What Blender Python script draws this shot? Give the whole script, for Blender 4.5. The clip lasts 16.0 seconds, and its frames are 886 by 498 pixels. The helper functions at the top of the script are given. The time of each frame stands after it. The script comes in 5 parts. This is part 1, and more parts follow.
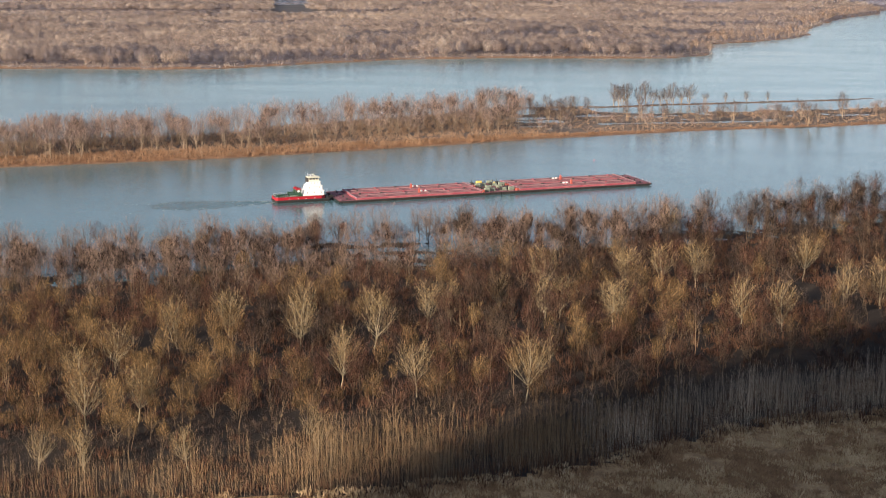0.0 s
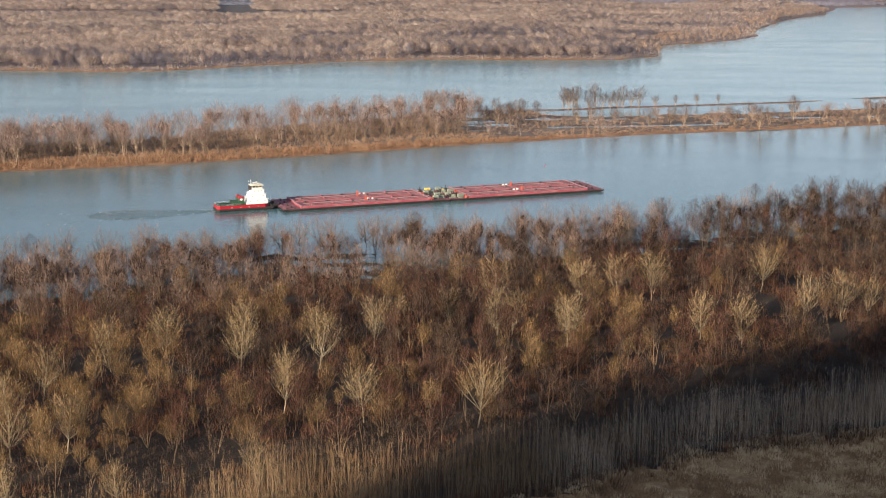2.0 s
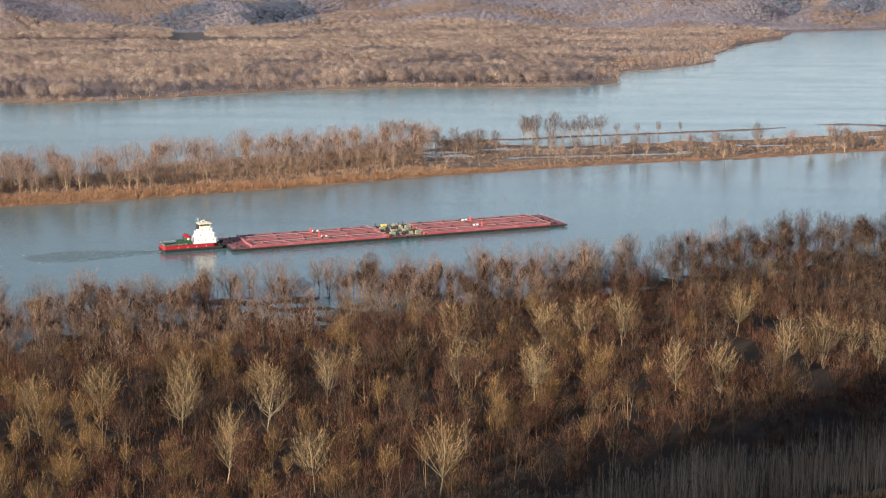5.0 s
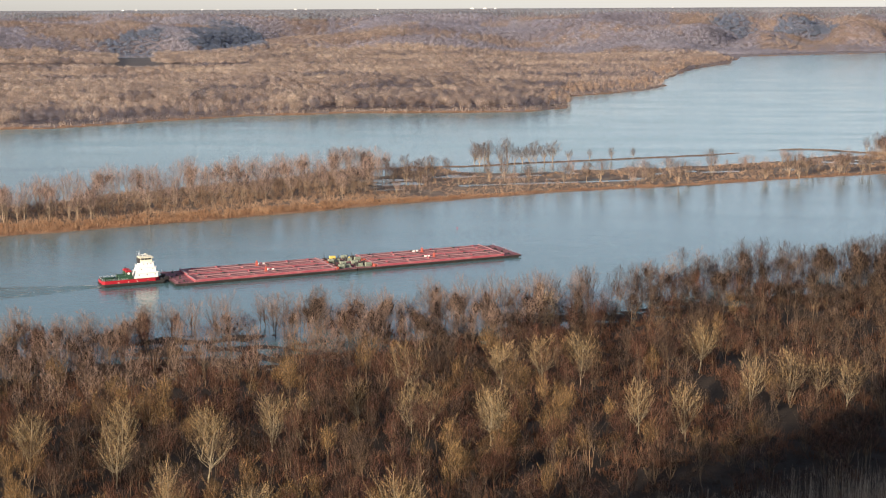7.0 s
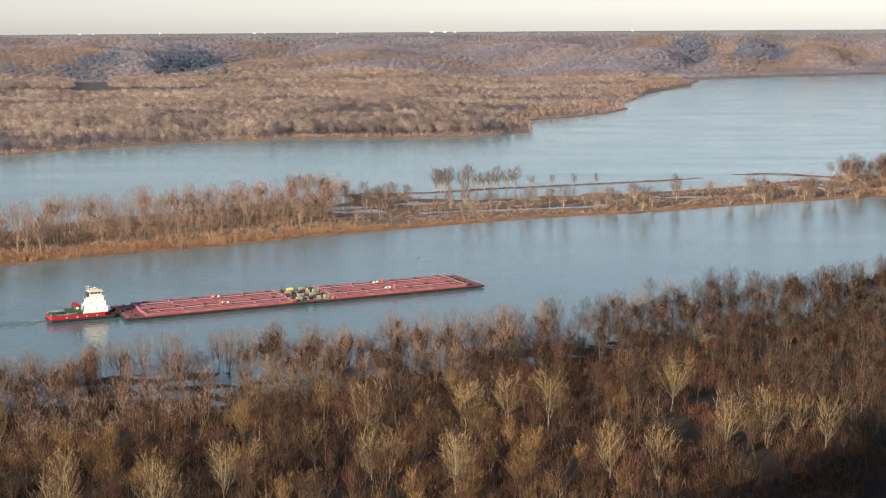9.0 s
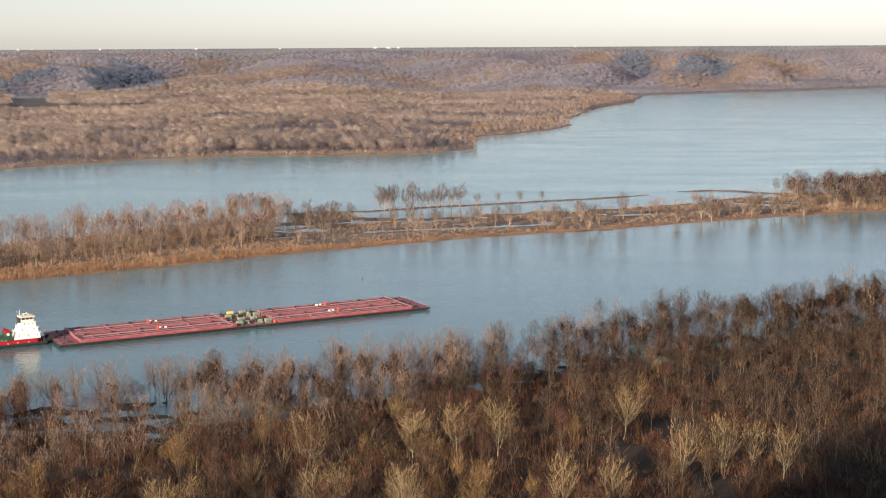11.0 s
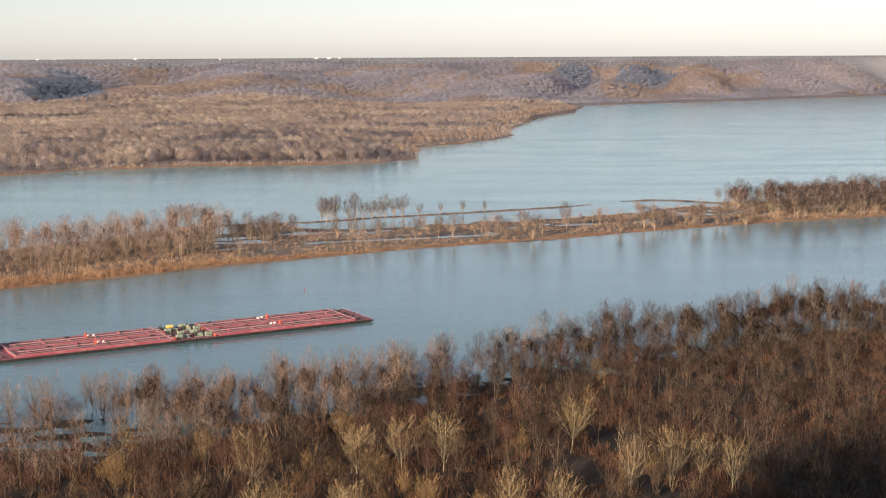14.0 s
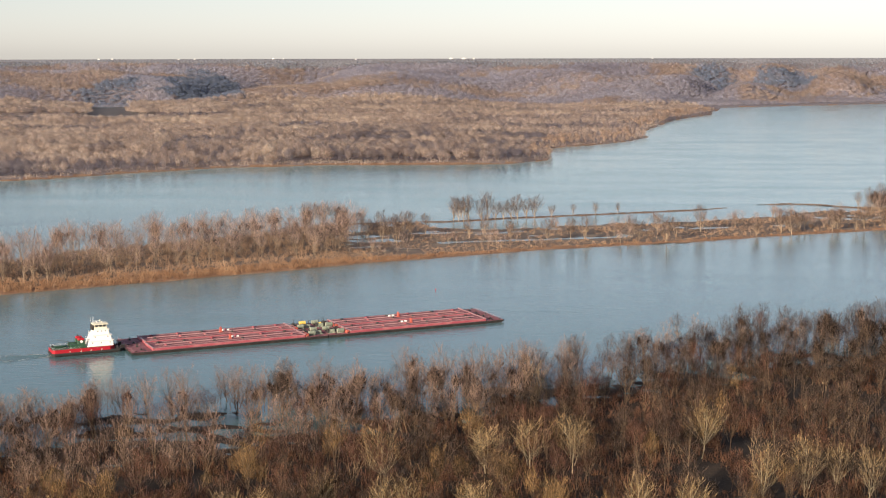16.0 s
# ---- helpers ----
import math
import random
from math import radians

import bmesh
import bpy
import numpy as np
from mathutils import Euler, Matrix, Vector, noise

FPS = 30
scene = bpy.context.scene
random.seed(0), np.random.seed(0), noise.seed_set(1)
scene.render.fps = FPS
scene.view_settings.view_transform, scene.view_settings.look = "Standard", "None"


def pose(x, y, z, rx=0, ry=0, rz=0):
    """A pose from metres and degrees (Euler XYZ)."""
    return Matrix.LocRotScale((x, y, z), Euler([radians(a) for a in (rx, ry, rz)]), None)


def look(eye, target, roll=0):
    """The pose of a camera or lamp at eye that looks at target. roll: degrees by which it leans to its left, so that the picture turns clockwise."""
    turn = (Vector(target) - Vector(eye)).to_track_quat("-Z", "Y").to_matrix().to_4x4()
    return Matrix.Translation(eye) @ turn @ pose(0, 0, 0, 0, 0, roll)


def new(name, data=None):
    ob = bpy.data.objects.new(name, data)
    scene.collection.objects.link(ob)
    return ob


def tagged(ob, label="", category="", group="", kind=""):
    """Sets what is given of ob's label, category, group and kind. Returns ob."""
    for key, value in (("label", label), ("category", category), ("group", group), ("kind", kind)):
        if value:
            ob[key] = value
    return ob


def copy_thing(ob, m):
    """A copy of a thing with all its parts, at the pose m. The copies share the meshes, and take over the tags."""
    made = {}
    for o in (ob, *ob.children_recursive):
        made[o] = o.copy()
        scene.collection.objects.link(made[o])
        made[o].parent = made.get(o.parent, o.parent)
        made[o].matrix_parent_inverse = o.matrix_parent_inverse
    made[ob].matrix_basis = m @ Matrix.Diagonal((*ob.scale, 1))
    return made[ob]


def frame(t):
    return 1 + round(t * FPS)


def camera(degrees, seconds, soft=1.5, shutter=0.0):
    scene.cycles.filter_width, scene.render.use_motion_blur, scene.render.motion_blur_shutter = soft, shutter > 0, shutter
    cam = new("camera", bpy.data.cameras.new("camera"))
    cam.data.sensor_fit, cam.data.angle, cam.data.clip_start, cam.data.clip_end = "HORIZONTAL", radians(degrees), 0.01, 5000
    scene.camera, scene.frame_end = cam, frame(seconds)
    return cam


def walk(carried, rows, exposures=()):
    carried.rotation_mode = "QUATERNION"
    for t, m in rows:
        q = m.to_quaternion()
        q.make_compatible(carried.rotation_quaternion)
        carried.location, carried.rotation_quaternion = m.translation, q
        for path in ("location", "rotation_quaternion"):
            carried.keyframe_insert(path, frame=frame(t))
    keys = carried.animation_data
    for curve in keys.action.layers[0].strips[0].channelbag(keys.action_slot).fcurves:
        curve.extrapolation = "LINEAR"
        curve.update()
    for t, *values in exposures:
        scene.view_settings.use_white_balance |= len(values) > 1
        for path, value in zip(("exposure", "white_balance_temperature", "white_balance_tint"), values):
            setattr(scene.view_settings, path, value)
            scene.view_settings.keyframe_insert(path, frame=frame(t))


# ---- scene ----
LENS = 34.08
cam = camera(LENS, 16.0, soft=1.15)
PATH = [
    (0.0, (5.79, -87.74, 129.95), (-5.73, 9.55, 109.91), -0.13),
    (0.5, (5.23, -82.46, 130.09), (-5.70, 14.89, 110.03), -0.05),
    (1.0, (4.63, -77.19, 130.21), (-4.16, 20.37, 110.13), -0.06),
    (1.5, (4.06, -71.89, 130.38), (-4.06, 25.74, 110.32), -0.07),
    (2.0, (3.55, -66.54, 130.56), (-4.41, 31.10, 110.51), -0.01),
    (2.5, (3.12, -61.14, 130.74), (-4.55, 36.53, 110.69), -0.02),
    (3.0, (2.74, -55.69, 130.91), (-4.68, 42.03, 111.01), -0.08),
    (3.5, (2.40, -50.20, 131.03), (-4.81, 47.59, 111.40), -0.06),
    (4.0, (2.07, -44.70, 131.10), (-4.70, 53.19, 111.85), -0.12),
    (6.5, (0.54, -16.37, 131.01), (-1.82, 82.13, 113.92), -0.31),
    (7.0, (0.29, -10.88, 131.03), (-1.42, 87.69, 114.30), -0.29),
    (7.5, (0.10, -5.43, 131.02), (-0.75, 93.23, 114.73), -0.30),
    (8.0, (0.00, 0.00, 131.09), (-0.00, 98.73, 115.19), -0.33),
    (8.5, (-0.02, 5.38, 131.27), (0.47, 104.17, 115.73), -0.32),
    (9.0, (-0.01, 10.66, 131.48), (0.99, 109.49, 116.29), -0.36),
    (11.5, (-0.03, 30.48, 131.93), (5.95, 129.31, 117.92), -0.28),
    (12.0, (-0.10, 32.15, 132.00), (6.97, 130.93, 118.11), -0.27),
    (12.5, (-0.16, 33.51, 131.99), (7.96, 132.22, 118.22), -0.27),
    (13.0, (-0.17, 34.50, 131.85), (8.32, 133.20, 118.16), -0.24),
    (13.5, (-0.13, 35.15, 131.55), (8.55, 133.84, 117.94), -0.28),
    (14.0, (-0.09, 35.54, 131.17), (8.78, 134.24, 117.69), -0.29),
    (14.5, (-0.08, 35.80, 130.84), (8.96, 134.48, 117.43), -0.26),
    (15.0, (-0.10, 36.02, 130.68), (8.12, 134.77, 117.28), -0.31),
    (15.5, (-0.13, 36.26, 130.69), (3.24, 135.30, 117.28), -0.12),
    (16.0, (-0.11, 36.50, 130.75), (-0.32, 135.60, 117.36), -0.11),
]
walk(cam, [(t, look(eye, target, roll)) for t, eye, target, roll in PATH], exposures=[(0.0, 1.13, 5600, 9), (5.0, 1.11, 5660, 9), (11.0, 1.07, 5800, 9), (16.0, 1.07, 5800, 9)])

# ---- light: a low, warm sun behind the camera and a clear, hazy sky ----
SUN_ELEVATION = 15.0
SUN_TO = Vector((-0.55, -0.835, 0.0)).normalized()
world = bpy.data.worlds.new("sky")
scene.world = world
world.use_nodes = True
wn = world.node_tree.nodes
sky = wn.new("ShaderNodeTexSky")
sky.sky_type = "NISHITA"
sky.sun_disc = False
sky.sun_elevation = radians(SUN_ELEVATION)
sky.sun_rotation = math.atan2(SUN_TO.x, SUN_TO.y)
sky.air_density, sky.dust_density, sky.ozone_density = 1.0, 0.4, 1.2
wn["Background"].inputs["Strength"].default_value = 0.063
pale_sky = wn.new("ShaderNodeHueSaturation")
pale_sky.inputs["Saturation"].default_value = 0.52
haze = wn.new("ShaderNodeMix")
haze.data_type, haze.blend_type = "RGBA", "MULTIPLY"
haze.inputs[0].default_value = 1.0
haze.inputs[7].default_value = (1.02, 0.968, 0.985, 1)
world.node_tree.links.new(sky.outputs["Color"], pale_sky.inputs["Color"])
world.node_tree.links.new(pale_sky.outputs["Color"], haze.inputs[6])
world.node_tree.links.new(haze.outputs[2], wn["Background"].inputs["Color"])
lamp = bpy.data.lights.new("sun", "SUN")
lamp.energy, lamp.angle, lamp.color = 4.8, radians(1.8), (1.0, 0.76, 0.52)
sun = new("sun", lamp)
el = radians(SUN_ELEVATION)
sun.matrix_world = look(Vector((SUN_TO.x * math.cos(el), SUN_TO.y * math.cos(el), math.sin(el))) * 300, (0, 0, 0))


# ---- materials ----
def material(name, colours, scale=1.0, rough=0.8, metal=0.0, bump=0.0, bump_scale=8.0, fine=0.35, space="world", stretch=(1, 1, 1), spec=0.3, per_object=0.0, thin=0.0, holes=None):
    """A surface whose colour wanders between colours at two sizes; scale and bump_scale are per metre."""
    m = bpy.data.materials.new(name)
    m.use_nodes = True
    nt = m.node_tree
    n, l = nt.nodes, nt.links
    b = n["Principled BSDF"]
    b.inputs["Roughness"].default_value = rough
    b.inputs["Metallic"].default_value = metal
    b.inputs["Specular IOR Level"].default_value = spec
    if space == "world":
        place = n.new("ShaderNodeNewGeometry").outputs["Position"]
    else:
        place = n.new("ShaderNodeTexCoord").outputs["Object"]
    mp = n.new("ShaderNodeMapping")
    mp.inputs["Scale"].default_value = stretch
    l.new(place, mp.inputs["Vector"])
    broad, grain = n.new("ShaderNodeTexNoise"), n.new("ShaderNodeTexNoise")
    broad.inputs["Scale"].default_value, grain.inputs["Scale"].default_value = scale, scale * 9
    broad.inputs["Detail"].default_value, grain.inputs["Detail"].default_value = 3, 4
    l.new(mp.outputs[0], broad.inputs["Vector"]), l.new(mp.outputs[0], grain.inputs["Vector"])
    mix = n.new("ShaderNodeMix")
    mix.data_type = "FLOAT"
    mix.inputs[0].default_value = fine
    l.new(broad.outputs[0], mix.inputs[2]), l.new(grain.outputs[0], mix.inputs[3])
    value = mix.outputs[0]
    if per_object:
        info, add = n.new("ShaderNodeObjectInfo"), n.new("ShaderNodeMath")
        add.operation = "MULTIPLY_ADD"
        l.new(info.outputs["Random"], add.inputs[0])
        add.inputs[1].default_value = per_object
        l.new(value, add.inputs[2])
        value = add.outputs[0]
    ramp = n.new("ShaderNodeValToRGB")
    ramp.color_ramp.elements[0].position, ramp.color_ramp.elements[1].position = 0.32, 0.68 + per_object
    ramp.color_ramp.elements[0].color, ramp.color_ramp.elements[1].color = (*colours[0], 1), (*colours[-1], 1)
    for i, c in enumerate(colours[1:-1]):
        e = ramp.color_ramp.elements.new(0.32 + (0.36 + per_object) * (i + 1) / (len(colours) - 1))
        e.color = (*c, 1)
    l.new(value, ramp.inputs[0])
    l.new(ramp.outputs[0], b.inputs["Base Color"])
    if bump:
        bn, bp = n.new("ShaderNodeTexNoise"), n.new("ShaderNodeBump")
        bn.inputs["Scale"].default_value, bn.inputs["Detail"].default_value = bump_scale, 4
        l.new(mp.outputs[0], bn.inputs["Vector"])
        bp.inputs["Strength"].default_value, bp.inputs["Distance"].default_value = 1.0, bump
        l.new(bn.outputs[0], bp.inputs["Height"])
        l.new(bp.outputs[0], b.inputs["Normal"])
    if thin:
        # massed twigs let part of the light through
        tr, mx = n.new("ShaderNodeBsdfTranslucent"), n.new("ShaderNodeMixShader")
        mx.inputs[0].default_value = thin
        l.new(ramp.outputs[0], tr.inputs["Color"])
        l.new(b.outputs[0], mx.inputs[1]), l.new(tr.outputs[0], mx.inputs[2])
        l.new(mx.outputs[0], n["Material Output"].inputs["Surface"])
    if holes:
        # sprays of twigs too fine to tell apart: upright streaks with open air between them
        across, upright, cover, least = holes
        sp, hn, cut, gap, both = n.new("ShaderNodeMapping"), n.new("ShaderNodeTexNoise"), n.new("ShaderNodeMapRange"), n.new("ShaderNodeBsdfTransparent"), n.new("ShaderNodeMixShader")
        sp.inputs["Scale"].default_value = (across, across, upright)
        l.new(place, sp.inputs["Vector"]), l.new(sp.outputs[0], hn.inputs["Vector"])
        hn.inputs["Scale"].default_value, hn.inputs["Detail"].default_value, hn.inputs["Roughness"].default_value = 1.0, 2, 0.6
        cut.inputs[1].default_value, cut.inputs[2].default_value, cut.inputs[3].default_value, cut.inputs[4].default_value = 0.36, 0.66, least, cover
        l.new(hn.outputs[0], cut.inputs[0])
        end = n["Material Output"].inputs["Surface"]
        solid = end.links[0].from_socket
        l.new(cut.outputs[0], both.inputs[0]), l.new(gap.outputs[0], both.inputs[1]), l.new(solid, both.inputs[2])
        l.new(both.outputs[0], end)
    return m


def water_material(name="river_water", chop=0.15, grain=0.55, tone=1.0, rough=0.0):
    """River water: dark and silty below, mirror-like above, with wind lanes of rougher ripple."""
    m = bpy.data.materials.new(name)
    m.use_nodes = True
    nt = m.node_tree
    n, l = nt.nodes, nt.links
    b = n["Principled BSDF"]
    b.inputs["IOR"].default_value = 1.33
    pos = n.new("ShaderNodeNewGeometry").outputs["Position"]
    turn = n.new("ShaderNodeMapping")
    turn.inputs["Rotation"].default_value = (0, 0, radians(-25))
    turn.inputs["Scale"].default_value = (0.25, 1, 1)
    l.new(pos, turn.inputs["Vector"])
    lanes = n.new("ShaderNodeTexNoise")
    lanes.inputs["Scale"].default_value, lanes.inputs["Detail"].default_value = 0.02, 7
    l.new(turn.outputs[0], lanes.inputs["Vector"])
    rr = n.new("ShaderNodeMapRange")
    rr.inputs[1].default_value, rr.inputs[2].default_value = 0.35, 0.65
    rr.inputs[3].default_value, rr.inputs[4].default_value = 0.075 + rough, 0.17 + rough
    l.new(lanes.outputs[0], rr.inputs[0])
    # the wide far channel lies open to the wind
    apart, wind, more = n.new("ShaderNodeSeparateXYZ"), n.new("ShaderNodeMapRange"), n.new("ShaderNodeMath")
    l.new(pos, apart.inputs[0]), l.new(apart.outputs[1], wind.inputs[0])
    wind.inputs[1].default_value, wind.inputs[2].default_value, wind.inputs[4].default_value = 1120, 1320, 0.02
    more.operation = "ADD"
    l.new(rr.outputs[0], more.inputs[0]), l.new(wind.outputs[0], more.inputs[1])
    l.new(more.outputs[0], b.inputs["Roughness"])
    cr = n.new("ShaderNodeValToRGB")
    cr.color_ramp.elements[0].color, cr.color_ramp.elements[1].color = (0.072 * tone, 0.140 * tone, 0.154 * tone, 1), (0.098 * tone, 0.172 * tone, 0.186 * tone, 1)
    l.new(lanes.outputs[0], cr.inputs[0])
    # the wide channel's base colour is paler, painting in its reflection of bright sky
    sheen, body = n.new("ShaderNodeMath"), n.new("ShaderNodeMix")
    sheen.operation = "MULTIPLY"
    sheen.inputs[1].default_value = 50.0
    l.new(wind.outputs[0], sheen.inputs[0])
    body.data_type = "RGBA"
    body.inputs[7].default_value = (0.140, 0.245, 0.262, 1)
    l.new(sheen.outputs[0], body.inputs[0]), l.new(cr.outputs[0], body.inputs[6])
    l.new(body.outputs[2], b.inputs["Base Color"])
    rip, bp = n.new("ShaderNodeTexNoise"), n.new("ShaderNodeBump")
    rip.inputs["Scale"].default_value, rip.inputs["Detail"].default_value = grain, 6
    l.new(turn.outputs[0], rip.inputs["Vector"])
    bp.inputs["Strength"].default_value, bp.inputs["Distance"].default_value = 1.0, chop
    l.new(rip.outputs[0], bp.inputs["Height"])
    l.new(bp.outputs[0], b.inputs["Normal"])
    return m


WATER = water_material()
WAKE = water_material("churned_water", 0.5, 0.5, 0.85, 0.02)
# leaf litter set near black: shade under the dense twigs put into its colour
FLOOR = material("shade_dark_litter", [(0.016, 0.0125, 0.0095), (0.028, 0.021, 0.0155), (0.048, 0.034, 0.024)], scale=0.06, rough=0.95, bump=0.3, bump_scale=0.6)
FIELD = material("dry_grass_field", [(0.175, 0.105, 0.052), (0.350, 0.224, 0.107), (0.562, 0.393, 0.194)], scale=0.3, rough=0.95, bump=0.4, bump_scale=0.9, fine=0.45)
ISLAND = material("island_soil", [(0.09, 0.073, 0.062), (0.145, 0.116, 0.096), (0.22, 0.175, 0.135)], scale=0.07, rough=0.95, bump=0.3, bump_scale=0.7)
SHORE = material("shore_sedge", [(0.15, 0.085, 0.052), (0.23, 0.135, 0.08), (0.31, 0.205, 0.13)], scale=0.09, rough=0.95, bump=0.3, bump_scale=0.8)
# far wooded ground in mauve grey: haze painted into the colour
UPLAND = material("hazed_wooded_upland", [(0.137, 0.120, 0.128), (0.169, 0.147, 0.156), (0.207, 0.180, 0.186)], scale=0.008, rough=0.98, bump=1.5, bump_scale=0.06)
# far clearing: the shadow over it is painted in as a dark base colour
FARFIELD = material("far_shaded_field", [(0.06, 0.058, 0.062), (0.10, 0.09, 0.09)], scale=0.02, rough=0.95)
TWIG = material("bare_twigs", [(0.047, 0.021, 0.017), (0.083, 0.038, 0.025), (0.120, 0.058, 0.036)], scale=0.085, rough=0.9, fine=0.3)
TWIGSPRAY = material("bare_twigs_spray", [(0.047, 0.021, 0.017), (0.083, 0.038, 0.025), (0.120, 0.058, 0.036)], scale=0.085, rough=0.9, fine=0.3, thin=0.35, holes=(3.0, 0.6, 0.31, 0.0))
BARK = material("grey_brown_bark", [(0.160, 0.117, 0.089), (0.270, 0.208, 0.144), (0.399, 0.310, 0.217)], scale=0.1, rough=0.9, fine=0.4)
PALETWIG = material("pale_twigs", [(0.191, 0.126, 0.057), (0.277, 0.196, 0.096), (0.373, 0.273, 0.144)], scale=0.06, rough=0.85)
PALESPRAY = material("pale_twigs_spray", [(0.191, 0.126, 0.057), (0.277, 0.196, 0.096), (0.373, 0.273, 0.144)], scale=0.06, rough=0.85, thin=0.35, holes=(3.2, 0.7, 0.16, 0.0))
PALEBARK = material("pale_bark", [(0.198, 0.160, 0.099), (0.276, 0.230, 0.148), (0.352, 0.306, 0.212)], scale=0.25, rough=0.8, fine=0.6)
SAPLING = material("sapling_stems", [(0.23, 0.162, 0.095), (0.32, 0.240, 0.150), (0.41, 0.325, 0.220)], scale=0.05, rough=0.85)
BRUSH = material("russet_brush", [(0.066, 0.033, 0.022), (0.101, 0.051, 0.029), (0.149, 0.079, 0.039)], scale=0.07, rough=0.9)
SEDGE = material("orange_sedge", [(0.185, 0.101, 0.057), (0.268, 0.155, 0.085), (0.350, 0.223, 0.131)], scale=0.08, rough=0.9)
TUFT = material("dry_grass_tufts", [(0.374, 0.259, 0.137), (0.561, 0.424, 0.247), (0.726, 0.589, 0.378)], scale=0.12, rough=0.9, fine=0.5)
RUSTTUFT = material("brown_field_weeds", [(0.202, 0.124, 0.068), (0.326, 0.209, 0.112), (0.465, 0.310, 0.173)], scale=0.2, rough=0.9, fine=0.5)
# far and hill crowns: pale, cool colours paint in the haze of distance
FARTWIG = material("far_hazed_crowns", [(0.441, 0.350, 0.290), (0.565, 0.457, 0.375), (0.716, 0.597, 0.479)], scale=0.0075, rough=0.95, fine=0.2, thin=0.6, holes=(1.4, 0.25, 0.5, 0.04))
HILLTWIG = material("hill_hazed_crowns", [(0.304, 0.290, 0.344), (0.405, 0.387, 0.446), (0.504, 0.488, 0.542)], scale=0.005, rough=0.95, fine=0.15, thin=0.6, holes=(0.6, 0.25, 0.5, 0.08))
DRIFT = material("wet_driftwood", [(0.05, 0.035, 0.028), (0.11, 0.075, 0.055), (0.16, 0.115, 0.085)], scale=0.4, rough=0.8, bump=0.05)
ISLETWIG = material("island_twigs", [(0.185, 0.132, 0.116), (0.268, 0.192, 0.164), (0.348, 0.263, 0.217)], scale=0.06, rough=0.9)
ISLESPRAY = material("island_twigs_spray", [(0.185, 0.132, 0.116), (0.268, 0.192, 0.164), (0.348, 0.263, 0.217)], scale=0.06, rough=0.9, thin=0.35, holes=(1.6, 0.4, 0.2, 0.0))
ISLEBRUSH = material("island_scrub", [(0.175, 0.116, 0.079), (0.270, 0.177, 0.115), (0.382, 0.264, 0.160)], scale=0.07, rough=0.9)
# pale grey-blue far ground with the skyline's haze painted in
RIM = material("pale_hazed_ground", [(0.176, 0.172, 0.186), (0.218, 0.212, 0.223), (0.260, 0.253, 0.266)], scale=0.006, rough=0.98)
FOAM = material("pale_foam", [(0.16, 0.19, 0.20), (0.30, 0.33, 0.34)], scale=0.8, rough=0.6)
BANKBARK = material("dark_wet_bark", [(0.049, 0.039, 0.034), (0.084, 0.066, 0.055), (0.140, 0.112, 0.091)], scale=0.2, rough=0.9, fine=0.4)
BANKTWIG = material("bank_twigs", [(0.136, 0.094, 0.076), (0.216, 0.151, 0.120), (0.302, 0.221, 0.168)], scale=0.07, rough=0.9)
BANKSPRAY = material("bank_twigs_spray", [(0.136, 0.094, 0.076), (0.216, 0.151, 0.120), (0.302, 0.221, 0.168)], scale=0.07, rough=0.9, thin=0.35, holes=(2.6, 0.6, 0.12, 0.0))

WOODBARK = material("dark_woods_bark", [(0.077, 0.055, 0.036), (0.145, 0.103, 0.064), (0.254, 0.186, 0.112)], scale=0.1, rough=0.9, fine=0.4)
TANTWIG = material("tan_willow_twigs", [(0.129, 0.077, 0.033), (0.204, 0.129, 0.055), (0.292, 0.193, 0.085)], scale=0.05, rough=0.9, fine=0.3)
TANSPRAY = material("tan_willow_twigs_spray", [(0.129, 0.077, 0.033), (0.204, 0.129, 0.055), (0.292, 0.193, 0.085)], scale=0.05, rough=0.9, fine=0.3, thin=0.35, holes=(3.0, 0.6, 0.36, 0.0))
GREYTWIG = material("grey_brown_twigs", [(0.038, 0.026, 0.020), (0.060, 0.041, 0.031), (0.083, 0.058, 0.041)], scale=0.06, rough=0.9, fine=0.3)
GREYSPRAY = material("grey_brown_twigs_spray", [(0.038, 0.026, 0.020), (0.060, 0.041, 0.031), (0.083, 0.058, 0.041)], scale=0.06, rough=0.9, fine=0.3, thin=0.35, holes=(3.0, 0.6, 0.27, 0.0))
DUSKSPRAY = material("dusky_bank_spray", [(0.038, 0.026, 0.020), (0.060, 0.041, 0.031), (0.083, 0.058, 0.041)], scale=0.06, rough=0.9, fine=0.3, thin=0.35, holes=(2.6, 0.6, 0.15, 0.0))
# rose crowns paled as well, with distance haze put into the colour
FARROSE = material("far_hazed_rose_crowns", [(0.345, 0.273, 0.241), (0.449, 0.358, 0.306), (0.547, 0.447, 0.370)], scale=0.01, rough=0.95, fine=0.2, thin=0.6, holes=(1.4, 0.25, 0.5, 0.04))
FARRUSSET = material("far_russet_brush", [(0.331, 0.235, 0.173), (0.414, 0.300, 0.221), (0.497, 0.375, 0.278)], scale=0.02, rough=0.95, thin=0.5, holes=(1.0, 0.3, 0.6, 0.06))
# darkest far crowns; they also paint the shade bands between the stands
FARDARK = material("far_hazed_grey_crowns", [(0.159, 0.144, 0.162), (0.216, 0.191, 0.210), (0.275, 0.247, 0.264)], scale=0.01, rough=0.95, fine=0.2, thin=0.6, holes=(1.4, 0.25, 0.5, 0.04))
